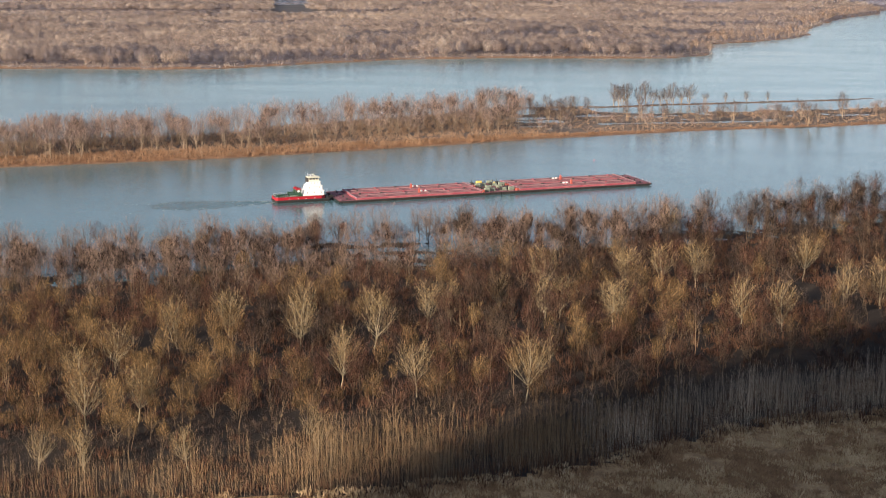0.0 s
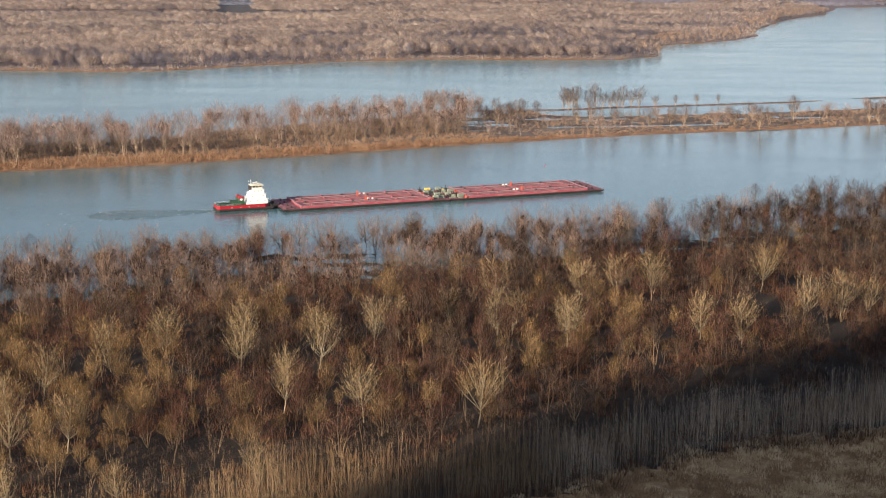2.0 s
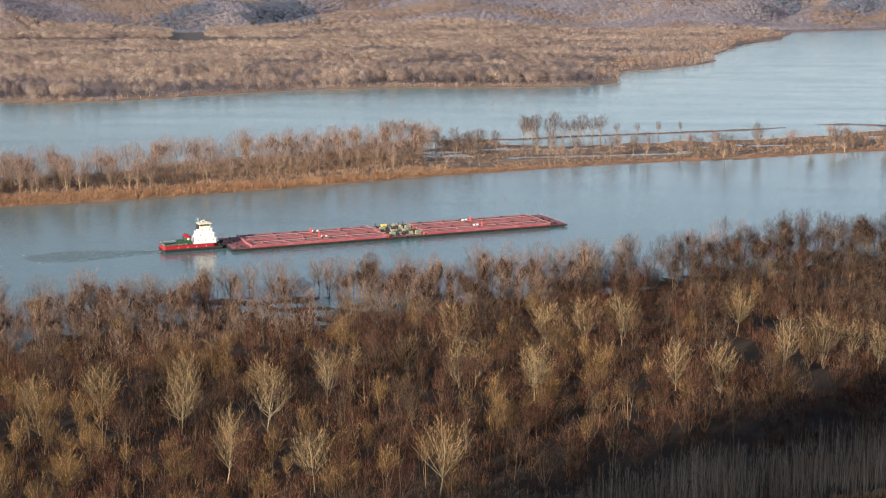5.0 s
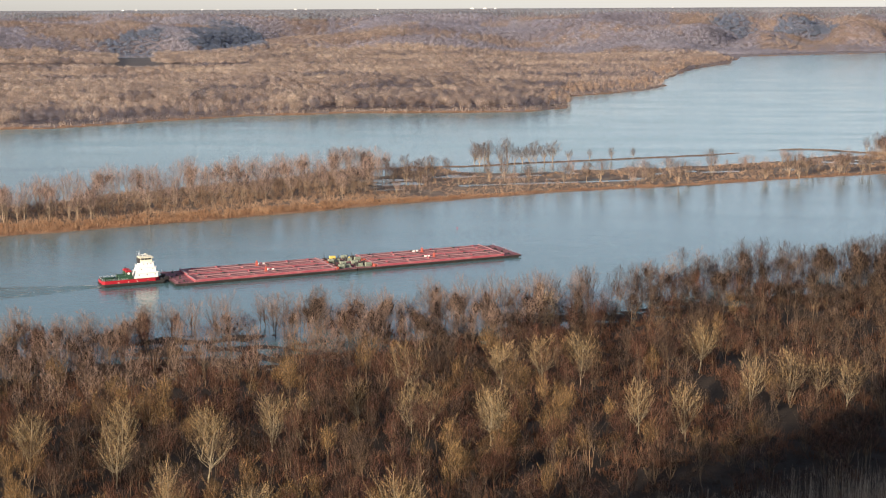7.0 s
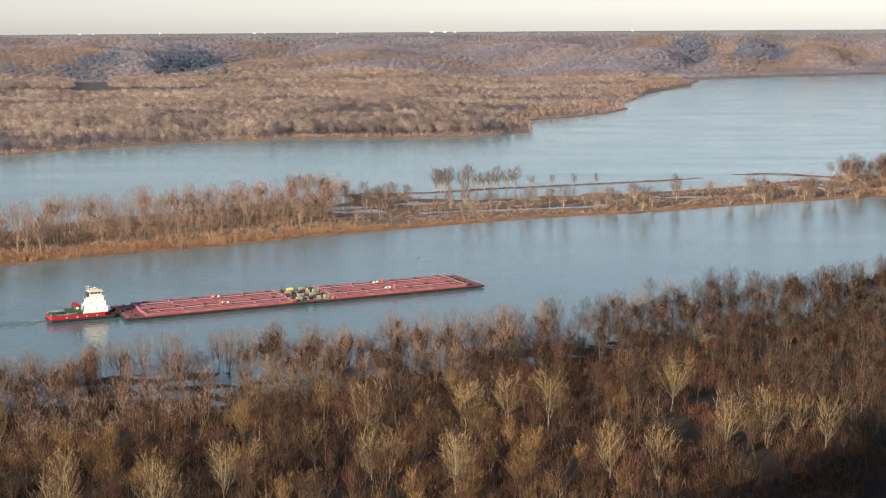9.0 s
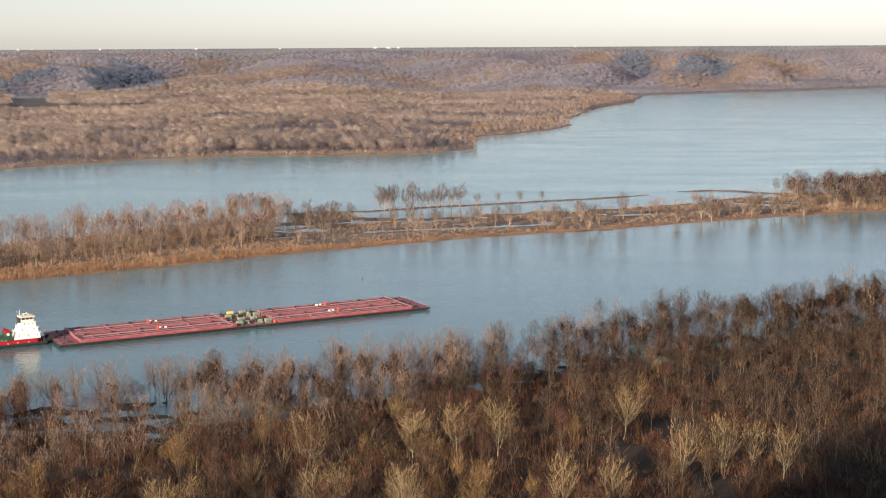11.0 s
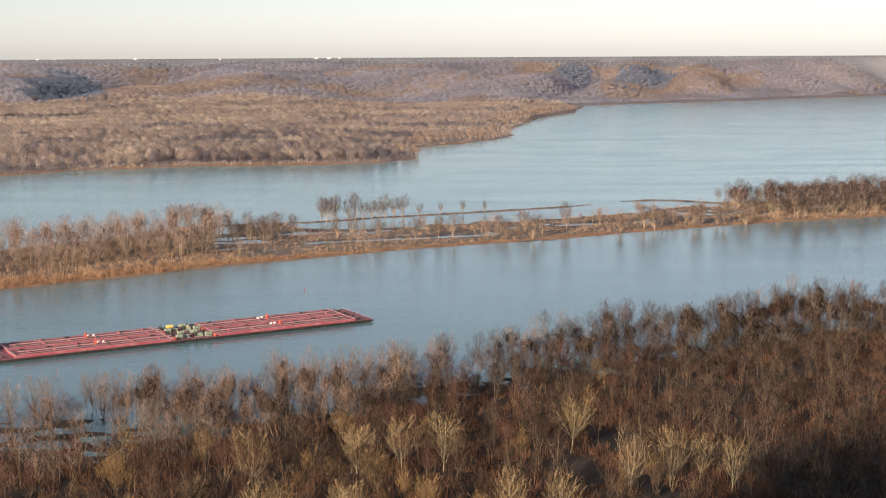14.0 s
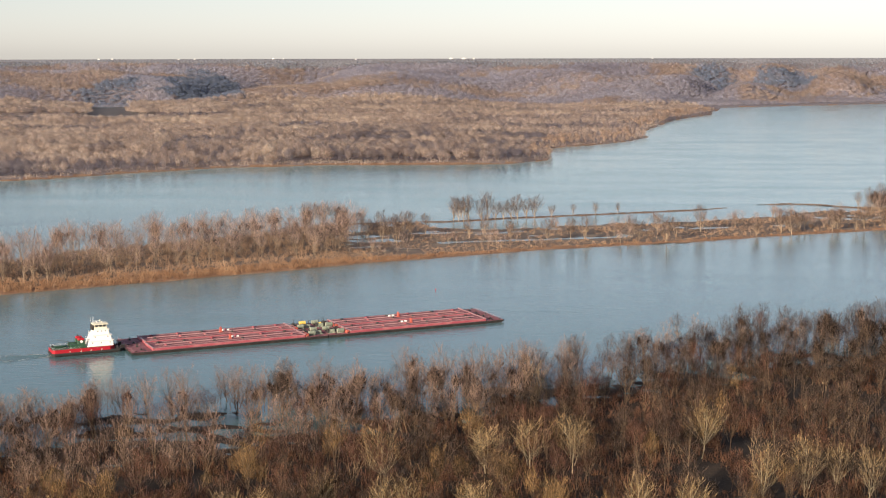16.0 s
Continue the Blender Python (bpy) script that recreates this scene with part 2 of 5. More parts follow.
# dark blue crowns: shade of hollows and forest edge painted into the colour
SHADEWOOD = material("far_shaded_crowns", [(0.079, 0.101, 0.150), (0.112, 0.137, 0.194), (0.151, 0.173, 0.234)], scale=0.02, rough=0.95, holes=(0.6, 0.3, 0.6, 0.1))
# skyline crowns turned grey-blue to paint the thickest haze
HAZETWIG = material("haze_painted_skyline", [(0.283, 0.305, 0.345), (0.354, 0.377, 0.414), (0.425, 0.448, 0.483)], scale=0.008, rough=0.95, fine=0.2, thin=0.6, holes=(0.6, 0.25, 0.5, 0.08))
STEMTWIG = material("russet_sapling_twigs", [(0.19, 0.122, 0.060), (0.27, 0.182, 0.092), (0.35, 0.25, 0.132)], scale=0.06, rough=0.9)
# sapling colours for the shadowed stand: greyer and paler, to lift the shade
SHADETWIG = material("shade_lifted_twigs", [(0.255, 0.196, 0.140), (0.357, 0.281, 0.206), (0.476, 0.383, 0.289)], scale=0.06, rough=0.9)
SHADESTEM = material("shade_lifted_stems", [(0.383, 0.317, 0.228), (0.504, 0.422, 0.312), (0.625, 0.538, 0.406)], scale=0.05, rough=0.85)
TAILTWIG = material("dark_island_twigs", [(0.075, 0.053, 0.048), (0.106, 0.076, 0.067), (0.144, 0.104, 0.089)], scale=0.06, rough=0.9)
TAILSPRAY = material("dark_island_twigs_spray", [(0.075, 0.053, 0.048), (0.106, 0.076, 0.067), (0.144, 0.104, 0.089)], scale=0.06, rough=0.9, thin=0.35, holes=(1.6, 0.4, 0.3, 0.0))

# ---- the lie of the land: shores as lines across the plan, heights from the distance to them ----
BANK_X = [-4800, -600, -253, -198, -118, -74, -20, 37, 103, 159, 211, 400, 900, 2000, 4800]
BANK_Y = [-1700, 330, 488, 512, 553, 572, 592, 616, 662, 693, 720, 815, 1060, 1600, 2900]
ISLE_X = [-4800, -700, -373, -245, -131, -67, 22, 80, 161, 249, 328, 445, 900, 4800]
NEAR_Y = [-1200, 640, 765, 819, 885, 929, 976, 1006, 1035, 1075, 1107, 1143, 1340, 3100]
BACK_X = [-4800, -700, -281, -245, -169, -122, -77, -22, -6, 36, 115, 197, 249, 353, 521, 900, 4800]
BACK_Y = [-1000, 770, 936, 990, 1048, 1103, 1149, 1160, 1122, 1111, 1146, 1164, 1191, 1262, 1335, 1500, 3300]
FAR_X = [-4800, -900, -717, -457, -364, -256, -127, 7, 75, 130, 137, 143, 207, 261, 314, 330, 375, 447, 570, 660, 705, 1141, 1626, 4800]
FAR_Y = [1100, 1500, 1530, 1535, 1625, 1714, 1752, 1752, 1767, 1826, 1950, 2059, 2108, 2186, 2301, 2480, 2634, 2898, 3160, 3540, 3585, 3804, 4121, 5000]
FIELD_X = [-400, -140, -63, -25, -4, 17, 40, 64, 84, 160, 400]
FIELD_Y = [110, 205, 236, 247, 260, 275, 294, 306, 313, 350, 470]
SPIT = [(-77, 1149), (-26, 1164), (-3, 1163), (65, 1190), (135, 1216), (206, 1243), (236, 1262)]
BAR = [(271, 1287), (311, 1291), (337, 1270), (363, 1246)]
SLOUGH = [(-2, 1036), (6, 1040), (50, 1050), (99, 1060), (130, 1068)]
# crest of an unseen ridge, traced back along the sun from its shadow's edge
SHADE_RIDGE = [(-580, -520), (-340, -296), (-345, -250), (-343, -200), (-274, -138), (-218, -78), (-148, -12)]


def lattice(x, y, cell, seed=0.0):
    """Smooth value noise, 0 to 1, with the given cell in metres."""
    gx, gy = np.asarray(x) / cell + seed * 17.3, np.asarray(y) / cell - seed * 9.1
    ix, iy = np.floor(gx), np.floor(gy)
    fx, fy = gx - ix, gy - iy
    fx, fy = fx * fx * (3 - 2 * fx), fy * fy * (3 - 2 * fy)

    def h(a, b):
        v = np.sin(a * 127.1 + b * 311.7 + seed * 74.7) * 43758.5453
        return v - np.floor(v)
    return (h(ix, iy) * (1 - fx) + h(ix + 1, iy) * fx) * (1 - fy) + (h(ix, iy + 1) * (1 - fx) + h(ix + 1, iy + 1) * fx) * fy


def to_line(x, y, line):
    """Distance from points to a bent line."""
    best = np.full(np.shape(x), 1e9)
    for (ax, ay), (bx, by) in zip(line, line[1:]):
        dx, dy = bx - ax, by - ay
        s = np.clip(((x - ax) * dx + (y - ay) * dy) / (dx * dx + dy * dy), 0, 1)
        best = np.minimum(best, np.hypot(x - ax - s * dx, y - ay - s * dy))
    return best


def smooth(v, a, b):
    s = np.clip((v - a) / (b - a), 0, 1)
    return s * s * (3 - 2 * s)


def bank_dist(x, y):
    return (np.interp(x, BANK_X, BANK_Y) - y) * 0.9 + (lattice(x, y, 22, 1) - 0.5) * 16 + (lattice(x, y, 7, 5) - 0.5) * 5


def isle_dist(x, y):
    near = (y - np.interp(x, ISLE_X, NEAR_Y)) * 0.9
    back = (np.interp(x, BACK_X, BACK_Y) - y) * 0.9
    return np.minimum(near, back) + (lattice(x, y, 14, 2) - 0.5) * 5


def far_dist(x, y):
    return (y - np.interp(x, FAR_X, FAR_Y)) * 0.85 + (lattice(x, y, 40, 3) - 0.5) * 14


def field_dist(x, y):
    """Positive on the field's side."""
    return (np.interp(x, FIELD_X, FIELD_Y) - y) * 0.87 + (lattice(x, y, 12, 4) - 0.5) * 7


def foot_line(x):
    """Where the far bluffs begin."""
    return np.interp(x, [-4800, -1300, -500, 0, 400, 640, 900, 1600, 4800], [3300, 3500, 3700, 3650, 3480, 3560, 3720, 4140, 5000])


# flooded glades near the bank, half mud and half water
GLADES = [(-88, 530, 36, 30), (68, 596, 30, 15), (100, 610, 26, 14), (152, 648, 26, 16), (36, 588, 20, 11)]


def glade(x, y):
    """1 and less within a glade."""
    near = np.full(np.shape(x), 9.0)
    for px, py, a, b in GLADES:
        near = np.minimum(near, np.hypot((x - px) / a, (y - py) / b))
    return near + (lattice(x, y, 12, 87) - 0.5) * 0.5


def height(x, y):
    x, y = np.asarray(x, float), np.asarray(y, float)
    b = bank_dist(x, y)
    # flooded bottomland, dry towards the field
    low = -0.75 + 0.019 * np.clip(b, 0, 130) + (lattice(x, y, 26, 6) - 0.5) * 0.7 + (lattice(x, y, 8, 7) - 0.5) * 0.7
    levee = 0.8 * np.exp(-((b - 7) / 6) ** 2) * smooth(-x, 40, 80) * smooth(lattice(x, y, 34, 66), 0.2, 0.5)
    near = np.where(b > 0, np.minimum(low, 0.3 + b * 0.2) + levee, b * 0.12)
    g = glade(x, y)
    wet = 0.05 + (lattice(x * 0.35, y, 5, 88) - 0.5) * 0.7 + (lattice(x, y, 3.5, 89) - 0.5) * 0.35
    near = np.where((g < 1) & (b > 10), wet, near)
    f = field_dist(x, y)
    near = np.where(f > -40, near * (1 - smooth(f, -40, 0)) + smooth(f, -40, 0) * (1.5 + (lattice(x, y, 6, 8) - 0.5) * 0.7), near)
    # a high unseen ridge beside the flight, placed so its shadow falls on the field
    ridge_y = np.interp(x, [p[0] for p in SHADE_RIDGE], [p[1] for p in SHADE_RIDGE])
    inside = np.minimum((ridge_y - y) * 0.72, (-148 - x) * 0.9) + (lattice(x, y, 35, 9) - 0.5) * 16
    inside = np.minimum(inside, (x + 620) * 0.8)
    near = near + 175 * smooth(inside, -24, 4)
    i = isle_dist(x, y)
    top = 1.2 + 1.6 * smooth(-x, -20, 120) + (lattice(x, y, 18, 10) - 0.5) * 1.0
    marsh = 0.3 + (lattice(x * 0.55 + y * 0.2, y - 0.37 * x, 9, 11) - 0.5) * 1.1
    ground = np.where(x > -85, np.where(y > np.interp(x, ISLE_X, NEAR_Y) + 45, marsh, top * 0.7), top)
    isle = np.where(i > 0, np.minimum(ground, 0.1 + i * 0.14), i * 0.12)
    pond = np.minimum(np.hypot((x + 67) / 9, (y - 1122) / 26), np.hypot((x + 52) / 22, (y - 1047) / 7))
    isle = np.where((pond < 1.35) & (i > -4), np.minimum(isle, (pond - 1) * 1.5), isle)
    sl = to_line(x, y, SLOUGH)
    isle = np.where(sl < 7, np.minimum(isle, -0.35 + sl * 0.07), isle)
    isle = np.maximum(isle, 0.45 + (lattice(x, y, 9, 15) - 0.5) * 0.5 - np.minimum(to_line(x + (lattice(x, y, 25, 16) - 0.5) * 8, y, SPIT) / 3, 4) * 0.4)
    isle = np.maximum(isle, 0.4 - np.minimum(to_line(x, y, BAR) / 2.2, 4) * 0.4)
    d = far_dist(x, y)
    far = np.where(d > 0, np.minimum(1.6, 0.1 + d * 0.1), d * 0.1)
    up = y - foot_line(x) + (lattice(x, y, 420, 12) - 0.5) * 330 + (lattice(x, y, 170, 13) - 0.5) * 150
    rim = smooth(np.hypot(x, y), 4350, 4830)
    spur = np.abs(lattice(x + 0.45 * y, y * 0.35, 290, 14) - 0.5) * 2
    ridge = 60 * smooth(up, 0, 380) + (0.35 - spur) * 66 * smooth(up, 30, 200) * (1 - 0.6 * smooth(up, 500, 900))
    for vx, vy, wide, deep in ((-640, 3900, 120, 0.9), (745, 4030, 55, 0.75), (965, 4080, 60, 0.75), (1250, 4200, 60, 0.6)):
        ridge = ridge * (1 - deep * np.exp(-((x - vx - 0.35 * (y - vy)) / wide) ** 2))
    far = np.where(d > 0, far + ridge * (1 - rim) + rim * 113 * smooth(up, 0, 250), far)
    lie = np.maximum(np.maximum(near, isle), far)
    return np.maximum(lie, -4.0)


def mesh_of(name, verts, tris, mats, slots=None, soft=False):
    me = bpy.data.meshes.new(name)
    verts, tris = np.asarray(verts, np.float32), np.asarray(tris, np.int32)
    k = tris.shape[1]
    me.vertices.add(len(verts))
    me.vertices.foreach_set("co", verts.ravel())
    me.loops.add(tris.size)
    me.loops.foreach_set("vertex_index", tris.ravel())
    me.polygons.add(len(tris))
    me.polygons.foreach_set("loop_start", np.arange(0, tris.size, k, dtype=np.int32))
    for m in mats:
        me.materials.append(m)
    if slots is not None:
        me.polygons.foreach_set("material_index", np.asarray(slots, np.int32))
    if soft:
        me.polygons.foreach_set("use_smooth", np.ones(len(tris), bool))
    me.update(calc_edges=True)
    me.validate()
    return me


def steps(*spans):
    out = []
    for a, b, s in spans:
        out += list(np.arange(a, b, s))
    return np.array(out)


# the ground: one sheet out to the horizon, finer where it is seen
rings = np.concatenate([steps((1, 200, 22), (200, 240, 8), (240, 330, 2.5), (330, 760, 3.5), (760, 1320, 4), (1320, 2400, 14), (2400, 4880, 24)), [4880.0]])
turns = np.radians(np.concatenate([steps((-28, 28, 0.3)), steps((28, 332, 4.0))]))
rr, aa = np.meshgrid(rings, turns, indexing="ij")
gx, gy = rr * np.sin(aa), rr * np.cos(aa)
gz = height(gx, gy)
nr, na = rr.shape
ii, jj = np.meshgrid(np.arange(nr - 1), np.arange(na), indexing="ij")
j2 = (jj + 1) % na
quads = np.stack([ii * na + jj, ii * na + j2, (ii + 1) * na + j2, (ii + 1) * na + jj], -1).reshape(-1, 4)[:, ::-1]
cx, cy_ = gx[:-1].ravel() + 1, gy[:-1].ravel() + 1
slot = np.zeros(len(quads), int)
fd, idd, fad = field_dist(cx, cy_), isle_dist(cx, cy_), far_dist(cx, cy_)
slot[fd > -2] = 1
slot[idd > -20] = 2
edge_y = cy_ - np.interp(cx, ISLE_X, NEAR_Y)
slot[(idd > -20) & (edge_y < np.interp(cx, [-300, -100, 0, 400], [18, 14, 10, 8]) + (lattice(cx, cy_, 9, 20) - 0.5) * 14)] = 3
slot[to_line(cx, cy_, SPIT) < 9] = 3
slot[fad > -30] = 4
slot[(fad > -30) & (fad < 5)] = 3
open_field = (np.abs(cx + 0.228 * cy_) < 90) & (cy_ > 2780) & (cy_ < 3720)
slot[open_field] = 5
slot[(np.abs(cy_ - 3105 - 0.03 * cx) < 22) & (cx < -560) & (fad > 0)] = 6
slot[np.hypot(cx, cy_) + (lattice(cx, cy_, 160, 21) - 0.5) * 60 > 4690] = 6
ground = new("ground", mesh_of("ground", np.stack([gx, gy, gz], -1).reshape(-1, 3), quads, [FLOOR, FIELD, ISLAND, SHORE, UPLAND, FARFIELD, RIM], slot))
ground.data.polygons.foreach_set("use_smooth", np.ones(len(ground.data.polygons), bool))
tagged(ground, "brown late-winter bottomland, islands and wooded bluffs", "ground", kind="structure")

wr = np.array([0.0, 300, 600, 1200, 2400, 4870])
wa = np.radians(np.arange(0, 360, 5))
wv = np.concatenate([[[0, 0, 0]], np.stack([np.outer(wr[1:], np.sin(wa)), np.outer(wr[1:], np.cos(wa)), np.zeros((5, 72))], -1).reshape(-1, 3)])
wt = [[0, 1 + (j + 1) % 72, 1 + j] for j in range(72)]
for i in range(4):
    for j in range(72):
        a, b = 1 + i * 72 + j, 1 + i * 72 + (j + 1) % 72
        wt += [[a, b, b + 72], [a, b + 72, a + 72]]
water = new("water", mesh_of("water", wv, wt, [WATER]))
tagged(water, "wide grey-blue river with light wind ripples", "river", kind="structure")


# ---- bare trees ----
def tri_tube(points, radii, sides):
    """A tapered tube along points; closed to a tip."""
    pts = np.asarray(points, float)
    n = len(pts)
    v, t = [], []
    for k in range(n):
        d = pts[min(k + 1, n - 1)] - pts[max(k - 1, 0)]
        d /= np.linalg.norm(d) + 1e-9
        a = np.cross(d, (0.31, 0.95, 0.05))
        a /= np.linalg.norm(a) + 1e-9
        c = np.cross(d, a)
        for s in range(sides):
            w = 2 * math.pi * s / sides
            v.append(pts[k] + radii[k] * (a * math.cos(w) + c * math.sin(w)))
    for k in range(n - 1):
        for s in range(sides):
            p, q = k * sides + s, k * sides + (s + 1) % sides
            t += [[p, q, q + sides], [p, q + sides, p + sides]]
    return np.array(v), np.array(t)


def slivers(base, way, length, width, rng, face=None):
    """One thin tapering blade for each twig, turned towards face where that is given."""
    side = rng.normal(size=way.shape)
    side = np.cross(way, side if face is None else face + side * 0.3)
    side /= np.linalg.norm(side, axis=1, keepdims=True) + 1e-9
    w = side * np.asarray(width)[:, None] / 2
    v = np.stack([base - w, base + w, base + way * np.asarray(length)[:, None]], 1).reshape(-1, 3)
    return v, np.arange(len(v)).reshape(-1, 3)


def join(parts):
    vs, ts, o = [], [], 0
    for v, t in parts:
        vs.append(v), ts.append(t + o)
        o += len(v)
    return np.concatenate(vs), np.concatenate(ts)


def shell(rng, heart, box, rings, round_):
    """The uneven outer form of a crown, broader above, open below."""
    v, t = [], []
    for i in range(rings):
        el = -0.85 + 1.95 * i / rings
        for j in range(round_):
            az = 6.283 * (j + 0.5 * (i % 2)) / round_ + rng.normal() * 0.15
            r = rng.uniform(0.5, 1.02)
            c = math.cos(el) * (1 + 0.2 * math.sin(el))
            v.append(heart + np.array([math.cos(az) * c, math.sin(az) * c, math.sin(el)]) * box * r)
    v.append(heart + box * np.array([0, 0, 0.95]))
    for i in range(rings - 1):
        for j in range(round_):
            p, q = i * round_ + j, i * round_ + (j + 1) % round_
            t += [[p, q, q + round_], [p, q + round_, p + round_]]
    o = (rings - 1) * round_
    t += [[o + j, o + (j + 1) % round_, len(v) - 1] for j in range(round_)]
    return np.array(v), np.array(t)


def grow(seed, high, spread, stem, limbs, subs, twigs, first=0.25, sides=5, wide=0.05, lean=0.05, leaders=1, rise=1.2, fan=0.5, long=0.1):
    """A bare tree: its wood (trunk, leaders, limbs, branches) and its twigs, which all strive up and outwards to a rounded crown.
    subs: branches on each limb; twigs: twigs on each branch; rise: how steeply the limbs climb; fan: how far the leaders part."""
    rng = np.random.default_rng(seed)
    zs = np.linspace(-0.4, high * (0.9 if leaders == 1 else 0.82), 6)
    tilt = rng.normal(size=2) * lean
    wob = np.cumsum(rng.normal(size=(6, 2)) * lean * high * 0.12, 0)
    wob -= wob[0]
    trunk = np.stack([wob[:, 0] + tilt[0] * zs, wob[:, 1] + tilt[1] * zs, zs], -1)
    rad = stem * np.array([1.0, 0.82, 0.66, 0.46, 0.28, 0.1])
    wood = [tri_tube(trunk, rad, sides)]
    axes = [trunk]
    for k in range(leaders - 1):
        w = k * 2 * math.pi / max(1, leaders - 1) + rng.random() * 1.5
        off = np.array([math.cos(w), math.sin(w), 0]) * spread * fan * rng.uniform(0.7, 1.2)
        st = trunk.copy()
        for i in range(1, 6):
            st[i] += off * (i / 5) ** 0.8
            st[i, 2] *= rng.uniform(0.84, 0.97)
        wood.append(tri_tube(st[(0 if fan > 0.6 else 1):], rad[(0 if fan > 0.6 else 1):] * 0.72, max(3, sides - 1)))
        axes.append(st)
    mid_z, half = high * (1 + first) / 2, high * (1 - first) / 2
    heart = np.array([trunk[3, 0], trunk[3, 1], mid_z])
    box = np.array([spread, spread, half])
    b0, d0, l0, w0 = [], [], [], []
    for k in range(limbs):
        e = min(-0.6 + 1.55 * (k + rng.random()) / limbs, 0.97)
        az = k * 2.4 + rng.normal() * 0.4
        ax = axes[k % len(axes)]
        c = math.sqrt(1 - e * e) * (1 + 0.22 * e) * spread * rng.uniform(0.7, 1.1)
        goal = heart + np.array([math.cos(az) * c, math.sin(az) * c, half * e * rng.uniform(0.85, 1.03)])
        zb = min(max(goal[2] - rise * c * rng.uniform(0.8, 1.4) - 0.6, high * first * 0.8), high * 0.84)
        s = min(max((zb + 0.4) / (ax[-1, 2] + 0.4) * 5, 0.2), 4.8)
        i = int(s)
        p = ax[i] + (ax[i + 1] - ax[i]) * (s - i)
        reach = np.linalg.norm(goal - p)
        mid = p + (goal - p) * 0.5 - np.array([0, 0, 0.08 * reach]) + rng.normal(size=3) * 0.05 * reach
        lr = stem * (0.46 - 0.28 * zb / high)
        if sides == 3:
            wood.append(slivers(np.array([p, p]), np.array([goal - p] * 2) / reach, [reach] * 2, [lr * 1.7] * 2, rng))
            mid = (p + goal) / 2
        else:
            wood.append(tri_tube([p, mid, goal], [lr, lr * 0.6, lr * 0.12], 3))
        for q in range(subs + 1):
            f = 0.25 + 0.75 * (q + rng.random() * 0.6) / (subs + 0.6)
            f = min(f, 1.0)
            base = p + (mid - p) * f * 2 if f < 0.5 else mid + (goal - mid) * (f - 0.5) * 2
            way = (goal - p) / (reach + 1e-6)
            if q < subs:
                turn = rng.normal(size=3) * np.array([1, 1, 0.35])
                way = way * 0.8 + turn * 0.5 + np.array([0, 0, 0.35])
                way /= np.linalg.norm(way)
            ln = (0.32 + 0.5 * (1 - f)) * reach * rng.uniform(0.7, 1.15)
            tip = (base + way * ln - heart) / box
            far = np.linalg.norm(tip)
            if far > 1.0:
                ln *= max(0.3, 1 - (far - 1.0) * 1.2)
            b0.append(base), d0.append(way), l0.append(ln), w0.append(lr * 0.5 * (1.2 - 0.6 * f))
    b0, d0, l0 = np.array(b0), np.array(d0), np.array(l0)
    wood.append(slivers(b0, d0, l0, np.maximum(w0, wide * 0.9), rng))
    n = len(b0) * twigs
    k = np.repeat(np.arange(len(b0)), twigs)
    f = rng.uniform(0.1, 1.0, n)
    start = b0[k] + d0[k] * (l0[k] * f)[:, None]
    out = (start - heart) / box
    way = d0[k] * 0.75 + rng.normal(size=(n, 3)) * np.array([0.24, 0.24, 0.16]) + out * 0.3 + np.array([0, 0, 0.42])
    way /= np.linalg.norm(way, axis=1, keepdims=True)
    ln = rng.uniform(0.5, 1.3, n) * high * long * (1.15 - 0.5 * f)
    return join(wood), slivers(start, way, ln, rng.uniform(0.65, 1.35, n) * wide, rng, out), shell(rng, heart, box * np.array([0.95, 0.95, 0.96]), 4, 8)


def scatter(protos, xs, ys, sizes, seed, dz=0.0):
    """Copies of small (verts, tris) models joined into one heap, turned and scaled at random, standing on the ground."""
    rng = np.random.default_rng(seed)
    zs = height(xs, ys)
    which = rng.integers(0, len(protos), len(xs))
    az = rng.uniform(0, 2 * math.pi, len(xs))
    vs, ts, o = [], [], 0
    for k, (v, t) in enumerate(protos):
        m = np.nonzero(which == k)[0]
        if not len(m):
            continue
        c, s = np.cos(az[m])[:, None], np.sin(az[m])[:, None]
        sz = np.asarray(sizes)[m][:, None]
        px = (v[None, :, 0] * c - v[None, :, 1] * s) * sz + xs[m][:, None]
        py = (v[None, :, 0] * s + v[None, :, 1] * c) * sz + ys[m][:, None]
        pz = v[None, :, 2] * sz + (np.maximum(zs[m], -0.6) + dz)[:, None]
        vs.append(np.stack([px, py, pz], -1).reshape(-1, 3))
        ts.append((t[None] + (np.arange(len(m)) * len(v))[:, None, None]).reshape(-1, 3) + o)
        o += len(m) * len(v)
    return np.concatenate(vs), np.concatenate(ts)


def poisson(x0, x1, y0, y1, cell, seed, keep):
    """Points about one a cell, jittered, where keep(x, y) is true."""
    rng = np.random.default_rng(seed)
    a, b = np.meshgrid(np.arange(x0, x1, cell), np.arange(y0, y1, cell))
    a = (a + rng.uniform(0, cell, a.shape)).ravel()
    b = (b + rng.uniform(0, cell, b.shape)).ravel()
    k = keep(a, b)
    return a[k], b[k], rng


def seen(x, y, margin=20):
    """A wedge of the plan a little wider than what the flight overlooks."""
    right = np.maximum(0.415 * (y - 30), 0.19 * (y + 90)) + margin
    return (x > -0.44 * (y + 90) - margin) & (x < right)


